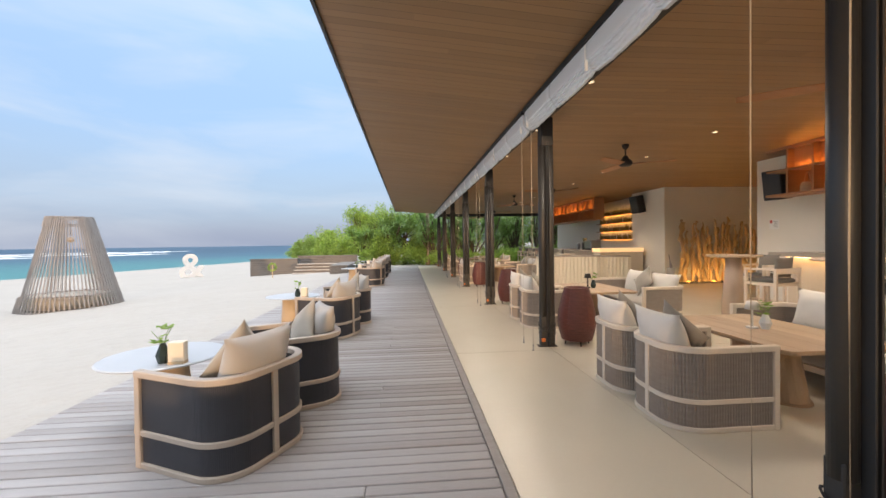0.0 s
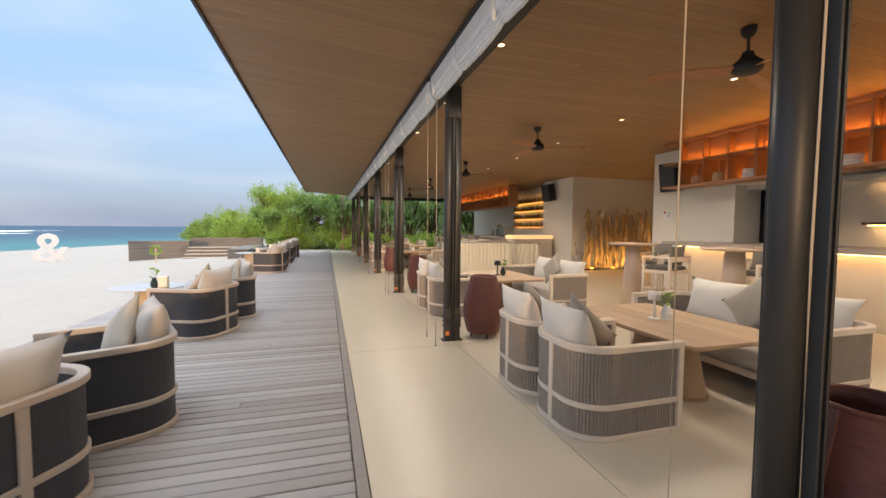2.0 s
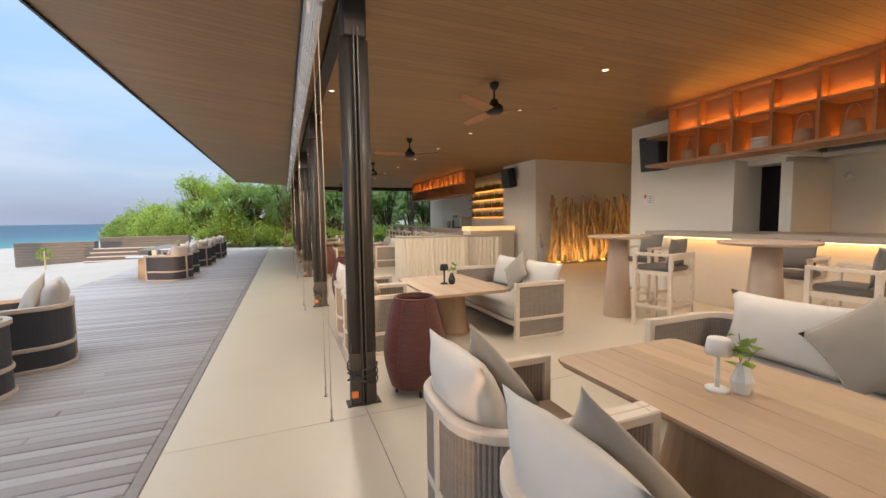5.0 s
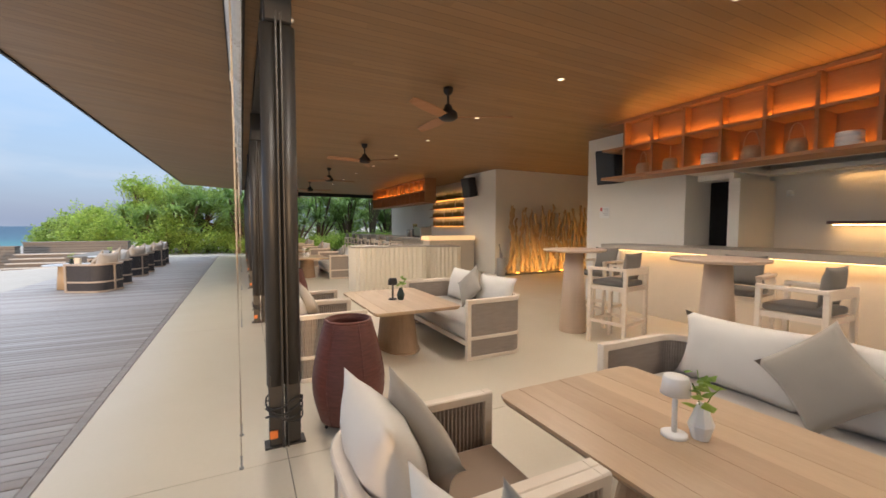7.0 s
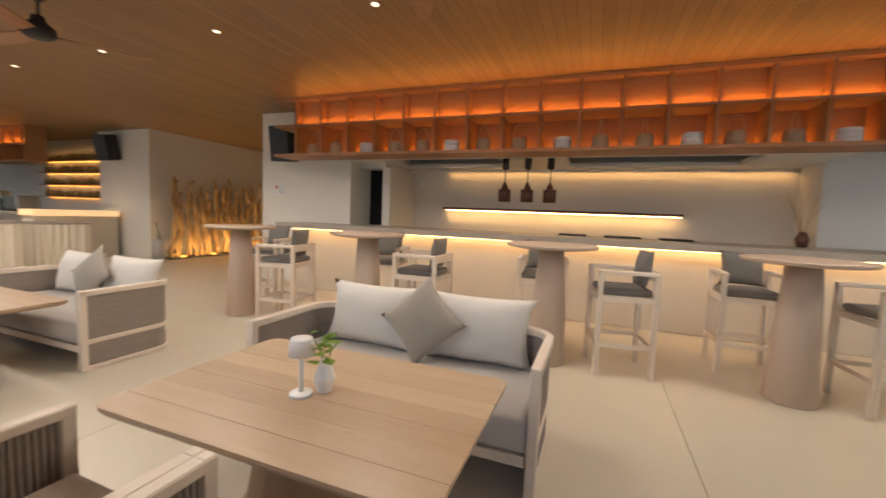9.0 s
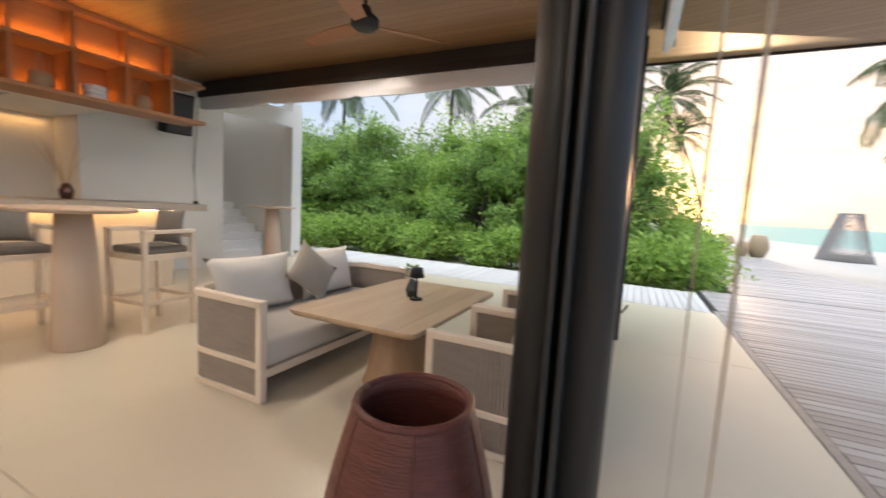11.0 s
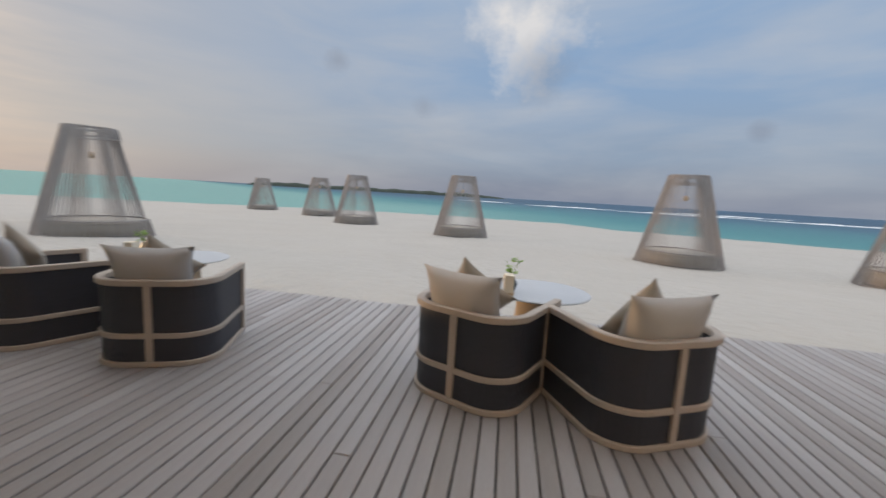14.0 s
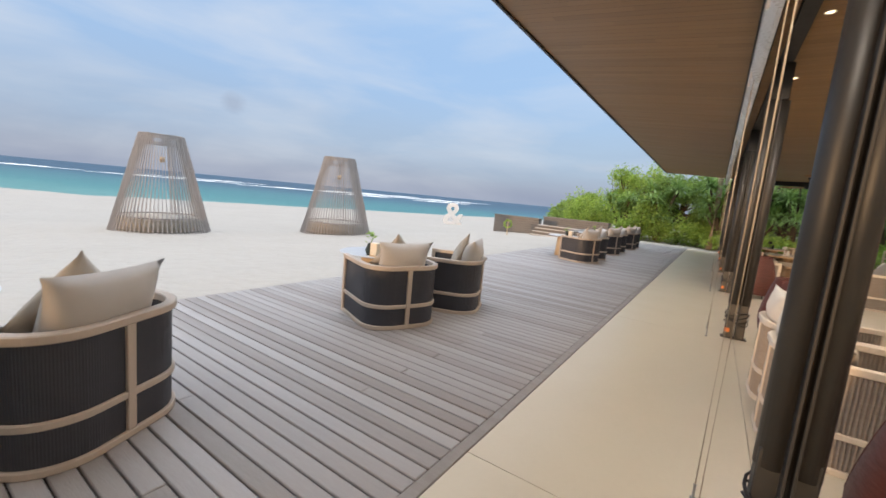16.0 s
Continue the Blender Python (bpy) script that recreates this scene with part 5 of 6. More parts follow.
def deck_table(m, label):
    t = thing("side_table", label, "side table", "round tables on the deck", m)
    part("top", lathe([(0.0, 0.585), (0.44, 0.585), (0.45, 0.578), (0.44, 0.568), (0.0, 0.565)], 40), M["grey_table"], t, "grey table top")
    part("base", lathe([(0.0, 0.0), (0.21, 0.0), (0.17, 0.564), (0.0, 0.564)], 20), M["cream_box"], t, "pale timber drum base", True)
    return t


def menu_box(m):
    t = thing("menu_box", "cream timber candle box on the table", "box", "boxes on the deck tables", m)
    part("body", box(-0.055, 0.055, -0.04, 0.04, 0.02, 0.165, 0.004), M["fluted"], t)
    part("foot", box(-0.055, 0.055, -0.04, 0.04, 0.0, 0.02), M["cream_box"], t)


dt = deck_table(pose(-1.0, 4.58, 0), "round grey table on a pale drum")
SEATS = [(0.98, (0.16, 0.22, 155), (0.16, 1.78, 200)), (4.60, None, (0.25, 5.30, 205)), (8.34, (0.12, 7.68, 157), (0.24, 9.0, 200)),
         (16.2, (0.05, 15.45, 155), (0.02, 17.0, 205)), (19.3, (0.02, 18.5, 153), (0.0, 20.1, 206)), (22.4, (0.04, 21.6, 155), (0.0, 23.2, 204))]
for i, (y, south, north) in enumerate(SEATS):
    for spec in (south, north):
        if spec:
            copy_thing(od, pose(spec[0], spec[1], 0, 0, 0, spec[2]))
    if i != 1:
        copy_thing(dt, pose(-1.02, y, 0))
    menu_box(pose(-0.75, y - 0.28, 0.585, 0, 0, 12 - 7 * i))
    bud_vase(pose(-0.87, y - 0.26, 0.585), M["green_vase"], "faceted dark green bud vase with sprig", 20 + i)


# ---- driftwood screen ----
def driftwood_screen():
    t = thing("driftwood_screen", "row of pale driftwood trunks tinted gold as by light from below", "screen")
    rng = random.Random(5)
    part("base", box(10.05, 13.4, 13.72, 14.12, 0.0, 0.05), M["black"], t, "black base trough")
    for i in range(15):
        x = 10.2 + 3.1 * i / 14 + rng.uniform(-0.05, 0.05)
        h = rng.uniform(1.9, 2.25)
        for s in range(3):
            pts, rad = [], []
            ph, lean = rng.uniform(0, 6), rng.uniform(-0.08, 0.08)
            for k in range(17):
                q = k / 16
                z = 0.05 + (h - 0.05 - 0.3 * s) * q
                pts.append((x + lean * q + 0.05 * math.sin(ph + q * 9) + 0.035 * rng.uniform(-1, 1) + 0.07 * (s - 1), 13.88 + 0.05 * math.cos(ph + q * 8) + 0.04 * (s - 1), z))
                rad.append((0.062 - 0.016 * s) * (1 - 0.35 * q) * rng.uniform(0.45, 1.5))
            part("branch", tube(pts, rad, 7), M["driftwood"], t, "", True)
    for x in (10.4, 11.3, 12.2, 13.1):
        part("uplight", box(x - 0.05, x + 0.05, 13.74, 13.80, 0.05, 0.08), M["led"], t, "amber uplight")


driftwood_screen()
strip_lamp("driftwood_glow", (11.7, 13.45, 0.06), (11.7, 13.95, 1.3), 3.2, 0.1, 22, (1.0, 0.55, 0.16))


def umbrella_bin():
    t = thing("umbrella_stand", "grey cylinder stand with a folded umbrella", "umbrella stand", "", pose(9.72, 13.7, 0))
    part("bin", lathe([(0.0, 0.0), (0.13, 0.0), (0.13, 0.55), (0.12, 0.55), (0.12, 0.05), (0.0, 0.05)], 20), M["grey_seat"], t, "", True)
    part("umbrella", tube([(0.02, 0, 0.06), (0.0, 0.0, 0.6), (-0.03, 0.03, 0.85)], [0.01, 0.045, 0.01], 10), M["deck_far"], t, "", True)
    part("handle", tube([(-0.03, 0.03, 0.85), (-0.045, 0.04, 0.98)], 0.01, 8), M["black"], t)


umbrella_bin()


# ---- fluted stations and the far bar ----
def fluted_station(x0, x1, y0, y1, h, label):
    t = thing("fluted_station", label, "service counter", "fluted service counters")
    r = 0.25
    path = []
    for cx, cy, a0 in ((x1 - r, y0 + r, -90), (x1 - r, y1 - r, 0), (x0 + r, y1 - r, 90), (x0 + r, y0 + r, 180)):
        for i in range(7):
            a = radians(a0 + 90 * i / 6)
            path.append((cx + r * math.cos(a), cy + r * math.sin(a)))
    path.append(path[0])
    ribs = resample(path, 0.056)
    bm = bmesh.new()
    rows = []
    c = Vector(((x0 + x1) / 2, (y0 + y1) / 2, 0))
    n = len(ribs)
    for i, (x, y) in enumerate(ribs):
        d = Vector((*ribs[(i + 1) % n], 0)) - Vector((*ribs[i - 1], 0))
        s = Vector((d.y, -d.x, 0)).normalized()
        o = 0.018 if i % 2 else -0.012
        rows.append([bm.verts.new((x + s.x * o, y + s.y * o, z)) for z in (0.0, h - 0.03)])
    for a, b in zip(rows, rows[1:] + rows[:1]):
        bm.faces.new((a[0], b[0], b[1], a[1]))
    part("fluted_body", bm, M["fluted"], t)
    bm = bmesh.new()
    lo = [bm.verts.new((c.x + (x - c.x) * 1.02, c.y + (y - c.y) * 1.02, h - 0.03)) for x, y in path[:-1]]
    hi = [bm.verts.new((c.x + (x - c.x) * 1.02, c.y + (y - c.y) * 1.02, h)) for x, y in path[:-1]]
    bm.faces.new(hi)
    bm.faces.new(lo[::-1])
    for j in range(len(hi)):
        k = (j + 1) % len(hi)
        bm.faces.new((lo[j], lo[k], hi[k], hi[j]))
    part("top", bm, M["counter_top"], t)


fluted_station(4.98, 6.78, 12.55, 13.4, 1.04, "cream fluted service counter with rounded ends")
fluted_station(7.05, 7.95, 12.9, 13.7, 1.0, "smaller cream fluted service counter")


def far_bar():
    t = thing("bar_counter", "long pale bar counter with a lit top", "counter")
    part("body", box(8.1, 8.7, 16.0, 24.5, 0.0, 1.06), M["counter"], t)
    part("top", box(7.95, 8.85, 15.8, 24.6, 1.06, 1.12, 0.005), M["counter_top"], t)
    part("lit_ledge", box(8.0, 9.7, 15.2, 15.8, 1.06, 1.20), M["onyx"], t, "glowing onyx ledge")
    part("lit_ledge_body", box(8.05, 9.7, 15.25, 15.78, 0.0, 1.058), M["counter"], t)
    hanging_shelf("bar_shelf", 8.75, 9.2, 17.2, 23.7, 2.42, 2.83, 3.295, 0.5, False, "long oak shelf of lit boxes hung over the bar")
    sh = thing("bottle_shelf", "lit wall shelves full of bottles behind the bar", "shelf")
    rng = random.Random(9)
    for k in range(4):
        z = 1.55 + 0.37 * k
        part("board", box(10.33, 10.59, 16.9, 20.2, z - 0.03, z), M["shelf_wood"], sh)
        part("light_strip", box(10.56, 10.58, 16.95, 20.15, z - 0.040, z - 0.033), M["led"], sh, "amber light strip")
        y = 17.0
        while y < 20.1:
            h = rng.uniform(0.2, 0.29)
            r = rng.uniform(0.028, 0.042)
            b = thing("bottle", "glass spirit bottle on the lit shelf", "bottle", "bottles behind the bar", pose(10.45, y, z))
            part("body", lathe([(0.0, 0), (r, 0), (r, h * 0.6), (r * 0.35, h * 0.75), (r * 0.35, h), (0.0, h)], 8), M["glass_amber"], b, "", True)
            y += rng.uniform(0.10, 0.17)
    for z in (1.89, 2.26, 2.63, 2.98):
        strip_lamp("bottle_glow", (10.36, 18.55, z - 0.04), (10.58, 18.55, z - 0.24), 3.1, 0.03, 0.9, (1.0, 0.52, 0.14))
    strip_lamp("bar_shelf_glow", (8.83, 20.4, 2.88), (8.90, 20.4, 3.2), 6.2, 0.03, 9, AMBER)
    m = thing("coffee_machine", "steel and black espresso machine on the bar", "coffee machine", "", pose(8.4, 16.6, 1.12))
    part("body", box(-0.22, 0.22, -0.3, 0.3, 0.05, 0.38, 0.03), M["hood"], m)
    part("feet", box(-0.2, 0.2, -0.28, 0.28, 0.0, 0.05), M["black"], m)
    g = thing("coffee_grinder", "black coffee grinder with hopper on the bar", "grinder", "", pose(8.4, 17.3, 1.12))
    part("body", box(-0.09, 0.09, -0.09, 0.09, 0.0, 0.3, 0.01), M["black"], g)
    part("hopper", lathe([(0.0, 0.3), (0.05, 0.3), (0.10, 0.48), (0.0, 0.48)], 14), M["glass_amber"], g, "", True)
    j = thing("steel_shaker", "polished steel jug on the bar", "jug", "", pose(8.35, 17.8, 1.12))
    part("body", lathe([(0.0, 0), (0.07, 0), (0.08, 0.2), (0.05, 0.26), (0.0, 0.27)], 16), M["hood"], j, "", True)


far_bar()
for i in range(6):
    copy_thing(st, pose(7.45, 17.0 + 1.2 * i, 0, 0, 0, 2))


# ---- beach pavilions ----
def pavilion(m, label):
    """A tapering ring of upright timber slats round a low day bed, open on the sea side."""
    t = thing("slat_pavilion", label, "beach pavilion", "slatted beach pavilions", m)
    n, r0, r1, h = 72, 1.43, 0.62, 3.15
    bm = bmesh.new()
    for i in range(n):
        a = 2 * math.pi * i / n
        door = abs((math.degrees(a) + 180) % 360 - 180) < 38
        c, s = math.cos(a), math.sin(a)
        d = 0.026
        if door:
            segs = ((0.0, 0.16), (0.90, 1.0))
        else:
            segs = ((0.0, 1.0),)
        for k0, k1 in segs:
            rows = []
            for k in (k0, k1):
                r = r0 + (r1 - r0) * k
                z = h * k
                rows.append([bm.verts.new((c * (r + o) - s * q, s * (r + o) + c * q, z)) for o, q in ((-d, -0.012), (d * 0.4, -0.012), (d * 0.4, 0.012), (-d, 0.012))])
            for j in range(4):
                bm.faces.new((rows[0][j], rows[0][(j + 1) % 4], rows[1][(j + 1) % 4], rows[1][j]))
            bm.faces.new(rows[0])
            bm.faces.new(rows[1][::-1])
    part("slats", bm, M["slat"], t, "upright greyed timber slats")["kind"] = "stuff"
    for k, hh in ((0.0, 0.05), (0.155, 0.04), (0.90, 0.04), (0.975, 0.06)):
        r = r0 + (r1 - r0) * k - 0.075
        ring = [(r * math.cos(2 * math.pi * i / 40), r * math.sin(2 * math.pi * i / 40)) for i in range(40)]
        part("hoop", sweep(ring, 0.022, h * k, h * k + hh, True), M["slat"], t)
    part("day_bed", lathe([(0.0, 0.10), (1.2, 0.10), (1.21, 0.42), (1.17, 0.48), (0.0, 0.48)], 36), M["taupe"], t, "round grey day bed", True)
    part("bed_base", lathe([(0.0, 0.0), (1.2, 0.0), (1.2, 0.10), (0.0, 0.10)], 36), M["dock"], t)
    part("lamp_cord", tube([(0, 0, 2.95), (0, 0, 2.45)], 0.006, 6), M["black"], t)
    part("lamp", lathe([(0.0, 2.45), (0.07, 2.45), (0.09, 2.33), (0.06, 2.27), (0.0, 2.27)], 12), M["wicker"], t, "", True)
    return t


pv = pavilion(pose(-10.6, 16.0, sand_z(-10.6, 16.0) - 0.03, 0, 0, 200), "tapering slatted timber pavilion with day bed on the sand")
for x, y, turn in ((-12.72, 10.35, 185), (-18.4, 1.85, 170), (-22.6, -5.6, 165), (-28.7, -11.2, 170), (-34.2, -20.0, 150), (-7.5, -7.8, 120), (-9.6, -31.0, 140), (-15.7, -35.6, 140), (-22.8, -39.8, 140)):
    copy_thing(pv, pose(x, y, sand_z(x, y) - 0.03, 0, 0, turn))


# ---- sign, wreath and sunken lounge on the beach ----
def ampersand():
    cu = bpy.data.curves.new("ampersand_sign", "FONT")
    cu.body, cu.size, cu.extrude, cu.bevel_depth = "&", 2.45, 0.14, 0.012
    cu.offset = 0.03
    tmp = new("letter_tmp", cu)
    bpy.context.view_layer.update()
    me = bpy.data.meshes.new_from_object(tmp)
    bpy.data.objects.remove(tmp)
    me.materials.clear()
    me.materials.append(M["white"])
    ob = new("ampersand_sign", me)
    ob.matrix_basis = pose(-14.7, 30.0, sand_z(-14.7, 30) - 0.05, 90, 0, 28)
    tagged(ob, "large white ampersand letter standing on the sand", "letter sign")


ampersand()


def timber_box(x0, x1, y0, y1, z1, label, name="timber_planter"):
    t = thing(name, label, "timber lounge", "timber walls by the beach")
    part("core", box(x0 + 0.03, x1 - 0.03, y0 + 0.03, y1 - 0.03, -0.6, z1 - 0.03), M["deck_gap"], t)
    n = max(2, round((z1 + 0.45) / 0.13))
    for i in range(n):
        za, zb = -0.45 + (z1 + 0.45) * i / n + 0.008, -0.45 + (z1 + 0.45) * (i + 1) / n - 0.004
        part("board", box(x0, x1, y0, y0 + 0.03, za, zb), M["dock"], t)
        part("board", box(x0, x0 + 0.03, y0 + 0.035, y1, za, zb), M["dock"], t)
        part("board", box(x1 - 0.03, x1, y0 + 0.035, y1, za, zb), M["dock"], t)
    part("capping", box(x0 - 0.03, x1 + 0.03, y0 - 0.03, y1, z1 - 0.03, z1 + 0.01), M["dock"], t)


timber_box(-8.9, -6.0, 27.2, 27.7, 0.62, "greyed timber wall of the sunken lounge")


def lounge_steps():
    t = thing("timber_steps", "broad weathered timber steps up to the sunken lounge", "steps", "timber walls by the beach")
    for i in range(4):
        part("step", box(-6.0, -3.45, 26.0 + 0.36 * i, 27.6, -0.6, -0.22 + 0.17 * i, 0.01), M["dock"], t)
        part("nosing", box(-6.0, -3.45, 25.96 + 0.36 * i, 25.995 + 0.36 * i, -0.26 + 0.17 * i, -0.215 + 0.17 * i), M["deck_pale"], t, "pale worn nosing")


lounge_steps()
timber_box(-6.6, -2.6, 29.6, 30.2, 0.72, "greyed timber wall of the sunken lounge")
timber_box(-3.4, -2.4, 24.0, 28.6, 0.30, "low weathered timber step beside the deck")


def wreath():
    t = thing("wreath_stake", "green leaf wreath on a wooden stake", "wreath", "", pose(-6.6, 24.3, sand_z(-6.6, 24.3)))
    part("stake", box(-0.02, 0.02, -0.02, 0.02, 0, 0.75), M["cream_box"], t)
    verts, faces = [], []
    rng = random.Random(2)
    for i in range(260):
        a = rng.uniform(0, 6.28)
        c = Vector((0.2 * math.cos(a), rng.uniform(-0.04, 0.04), 0.62 + 0.2 * math.sin(a))) + Vector((rng.gauss(0, 0.025), 0, rng.gauss(0, 0.025)))
        d = Vector((rng.uniform(-1, 1), rng.uniform(-1, 1), rng.uniform(-1, 1))).normalized() * 0.05
        s = d.cross(Vector((0.3, 1, 0.2))).normalized() * 0.02
        b = len(verts)
        verts += [tuple(c - d), tuple(c + s), tuple(c + d), tuple(c - s)]
        faces.append((b, b + 1, b + 2, b + 3))
    raw("leaves", verts, faces, M["leaf_light"], t)


wreath()


def egg_lamp(m, s):
    t = thing("rattan_pod_lamp", "pale woven egg-shaped lantern on the board walk", "lantern", "pod lanterns by the path", m)
    part("shell", lathe([(0.0, 0.0), (0.20 * s, 0.0), (0.30 * s, 0.25 * s), (0.31 * s, 0.45 * s), (0.22 * s, 0.75 * s), (0.18 * s, 0.78 * s), (0.2 * s, 0.7 * s), (0.0, 0.1)], 20), M["wicker"], t, "", True)


egg_lamp(pose(-1.9, -17.2, 0.0), 1.2)
egg_lamp(pose(-1.3, -17.0, 0.0), 0.8)
egg_lamp(pose(-1.4, -20.5, 0.0), 1.0)


def lounger():
    t = thing("sun_lounger", "white-cushioned sun lounger by the shrubs", "sun lounger", "", pose(-0.9, -18.5, 0.0, 0, 0, 20))
    part("frame", box(-1.0, 1.0, -0.35, 0.35, 0.22, 0.28, 0.01), M["ash"], t)
    for sx in (-0.9, 0.9):
        for sy in (-0.3, 0.3):
            part("leg", box(sx - 0.03, sx + 0.03, sy - 0.03, sy + 0.03, 0, 0.22), M["ash"], t)
    part("mattress", seat_pad(-1.0, 1.0, -0.34, 0.34, 0.28, 0.38), M["linen"], t, "", True)


lounger()


# ---- plants ----
def leaf_cloud(name, blobs, per, size, mat, parent, seed, droop=0.0, aspect=0.45, flat=0.6):
    """Many small folded leaves spread through lumps (centre, radii)."""
    rng = np.random.default_rng(seed)
    verts, faces = [], []
    for (cx, cy, cz), (rx, ry, rz), k in blobs:
        n = int(per * k)
        u = rng.normal(size=(n, 3))
        u /= np.linalg.norm(u, axis=1)[:, None]
        rad = rng.uniform(0.35, 1.0, n) ** 0.5 * (1 + 0.25 * np.sin(u[:, 0] * 7 + cx * 3) * np.sin(u[:, 1] * 6 + u[:, 2] * 5 + cy))
        rad *= np.where(rng.uniform(size=n) < 0.42, rng.uniform(1.0, 1.75, n), 1.0)
        p = u * rad[:, None] * np.array((rx, ry, rz)) + np.array((cx, cy, cz))
        d = u + rng.normal(scale=0.7, size=(n, 3))
        d[:, 2] -= droop
        d /= np.linalg.norm(d, axis=1)[:, None]
        s = np.cross(d, rng.normal(size=(n, 3)) * np.array((flat, flat, 1.0)))
        s /= np.linalg.norm(s, axis=1)[:, None] + 1e-6
        ln = size * rng.uniform(0.6, 1.3, n)[:, None]
        nrm = np.cross(d, s) * ln * 0.12
        a, b, c, e = p - d * ln * 0.5, p + s * ln * aspect * 0.5 - nrm, p + d * ln * 0.5, p - s * ln * aspect * 0.5 - nrm
        base = len(verts)
        allv = np.stack([a, b, c, e], 1).reshape(-1, 3)
        verts += allv.tolist()
        faces += [(base + 4 * i, base + 4 * i + 1, base + 4 * i + 2) for i in range(n)]
        faces += [(base + 4 * i, base + 4 * i + 2, base + 4 * i + 3) for i in range(n)]
    return raw(name, verts, faces, mat, parent)


def tree(x, y, h, spread, seed, mat, label, group, size=0.22, per=900, z=-0.12):
    rng = random.Random(seed)
    t = thing("broadleaf_tree", label, "tree", group, pose(x, y, z))
    th = h * rng.uniform(0.35, 0.5)
    bm = bmesh.new()
    tube([(0, 0, 0), (rng.uniform(-0.1, 0.1), rng.uniform(-0.1, 0.1), th * 0.5), (rng.uniform(-0.2, 0.2), rng.uniform(-0.2, 0.2), th)], [0.035 * h, 0.028 * h, 0.02 * h], 8, bm)
    blobs = []
    for k in range(30):
        a = rng.uniform(0, 6.28)
        r = spread * rng.uniform(0.15, 1.0) * (1.0 if k < 18 else 0.65)
        zc = h * (0.12 + 0.80 * k / 29 + rng.uniform(-0.10, 0.10))
        c = (r * math.cos(a), r * math.sin(a), zc)
        tube([(0, 0, th * rng.uniform(0.5, 1.0)), (c[0] * 0.5, c[1] * 0.5, (th + zc) / 2), c], [0.016 * h, 0.011 * h, 0.005 * h], 6, bm)
        q = rng.uniform(0.15, 0.36) * spread
        blobs.append((c, (q, q, q * rng.uniform(0.5, 0.85)), rng.uniform(0.2, 0.4)))
    for k in range(9):
        a, r = rng.uniform(0, 6.28), spread * rng.uniform(0.1, 0.9)
        c = (r * math.cos(a), r * math.sin(a), h * rng.uniform(0.88, 1.14))
        tube([(c[0] * 0.8, c[1] * 0.8, h * 0.7), c], [0.005 * h, 0.002 * h], 5, bm)
        blobs.append((c, (0.16 * spread, 0.16 * spread, 0.22 * spread), rng.uniform(0.03, 0.07)))
    part("trunk", bm, M["dark_trunk"], t, "", True)
    leaf_cloud("crown", blobs, per, size, mat, t, seed)
    return t


def shrub(x, y, r, h, seed, mat, label, size=0.13, per=1500, z=-0.12):
    t = thing("shrub", label, "shrub", "shrubs by the terrace", pose(x, y, z))
    rng = random.Random(seed)
    bm = bmesh.new()
    blobs = []
    for k in range(6):
        a = rng.uniform(0, 6.28)
        q = rng.uniform(0.1, 0.65) * r
        c = (q * math.cos(a), q * math.sin(a), h * rng.uniform(0.3, 0.72))
        tube([(0.1 * c[0], 0.1 * c[1], 0), c], [0.025, 0.008], 5, bm)
        blobs.append((c, (r * 0.55, r * 0.55, h * 0.36), rng.uniform(0.8, 1.2)))
    part("stem", bm, M["dark_trunk"], t)
    leaf_cloud("leaves", blobs, per / 6, size, mat, t, seed)


def pandanus(x, y, h, seed, z=-0.12):
    """A screw palm: heads of long arching straps on leaning stems."""
    t = thing("screw_palm", "tall screw palm with long drooping strap leaves", "palm", "screw palms behind the deck", pose(x, y, z))
    rng = random.Random(seed)
    bm = bmesh.new()
    verts, faces = [], []
    for k in range(11):
        a = rng.uniform(0, 6.28)
        r = rng.uniform(0.2, 1.3)
        top = Vector((r * math.cos(a), r * math.sin(a), h * rng.uniform(0.45, 0.98)))
        tube([(0, 0, 0), (top.x * 0.4, top.y * 0.4, top.z * 0.5), tuple(top)], [0.07, 0.06, 0.05], 6, bm)
        for i in range(76):
            b = rng.uniform(0, 6.28)
            e = rng.uniform(0.1, 1.3)
            ln = rng.uniform(0.8, 1.4)
            d = Vector((math.cos(b) * math.cos(e), math.sin(b) * math.cos(e), math.sin(e)))
            s = Vector((-math.sin(b), math.cos(b), 0)) * 0.04
            p = top.copy()
            base = len(verts)
            for q in range(5):
                w = 1 - (q / 4) ** 2
                verts += [tuple(p - s * w), tuple(p + s * w)]
                p = p + d * ln / 4
                d = (d + Vector((0, 0, -0.42))).normalized()
            for q in range(4):
                faces.append((base + 2 * q, base + 2 * q + 1, base + 2 * q + 3, base + 2 * q + 2))
    part("stem", bm, M["dark_trunk"], t)
    raw("leaves", verts, faces, M["leaf_strap"], t)


WIND = Vector((-0.85, 0.5, 0.12))


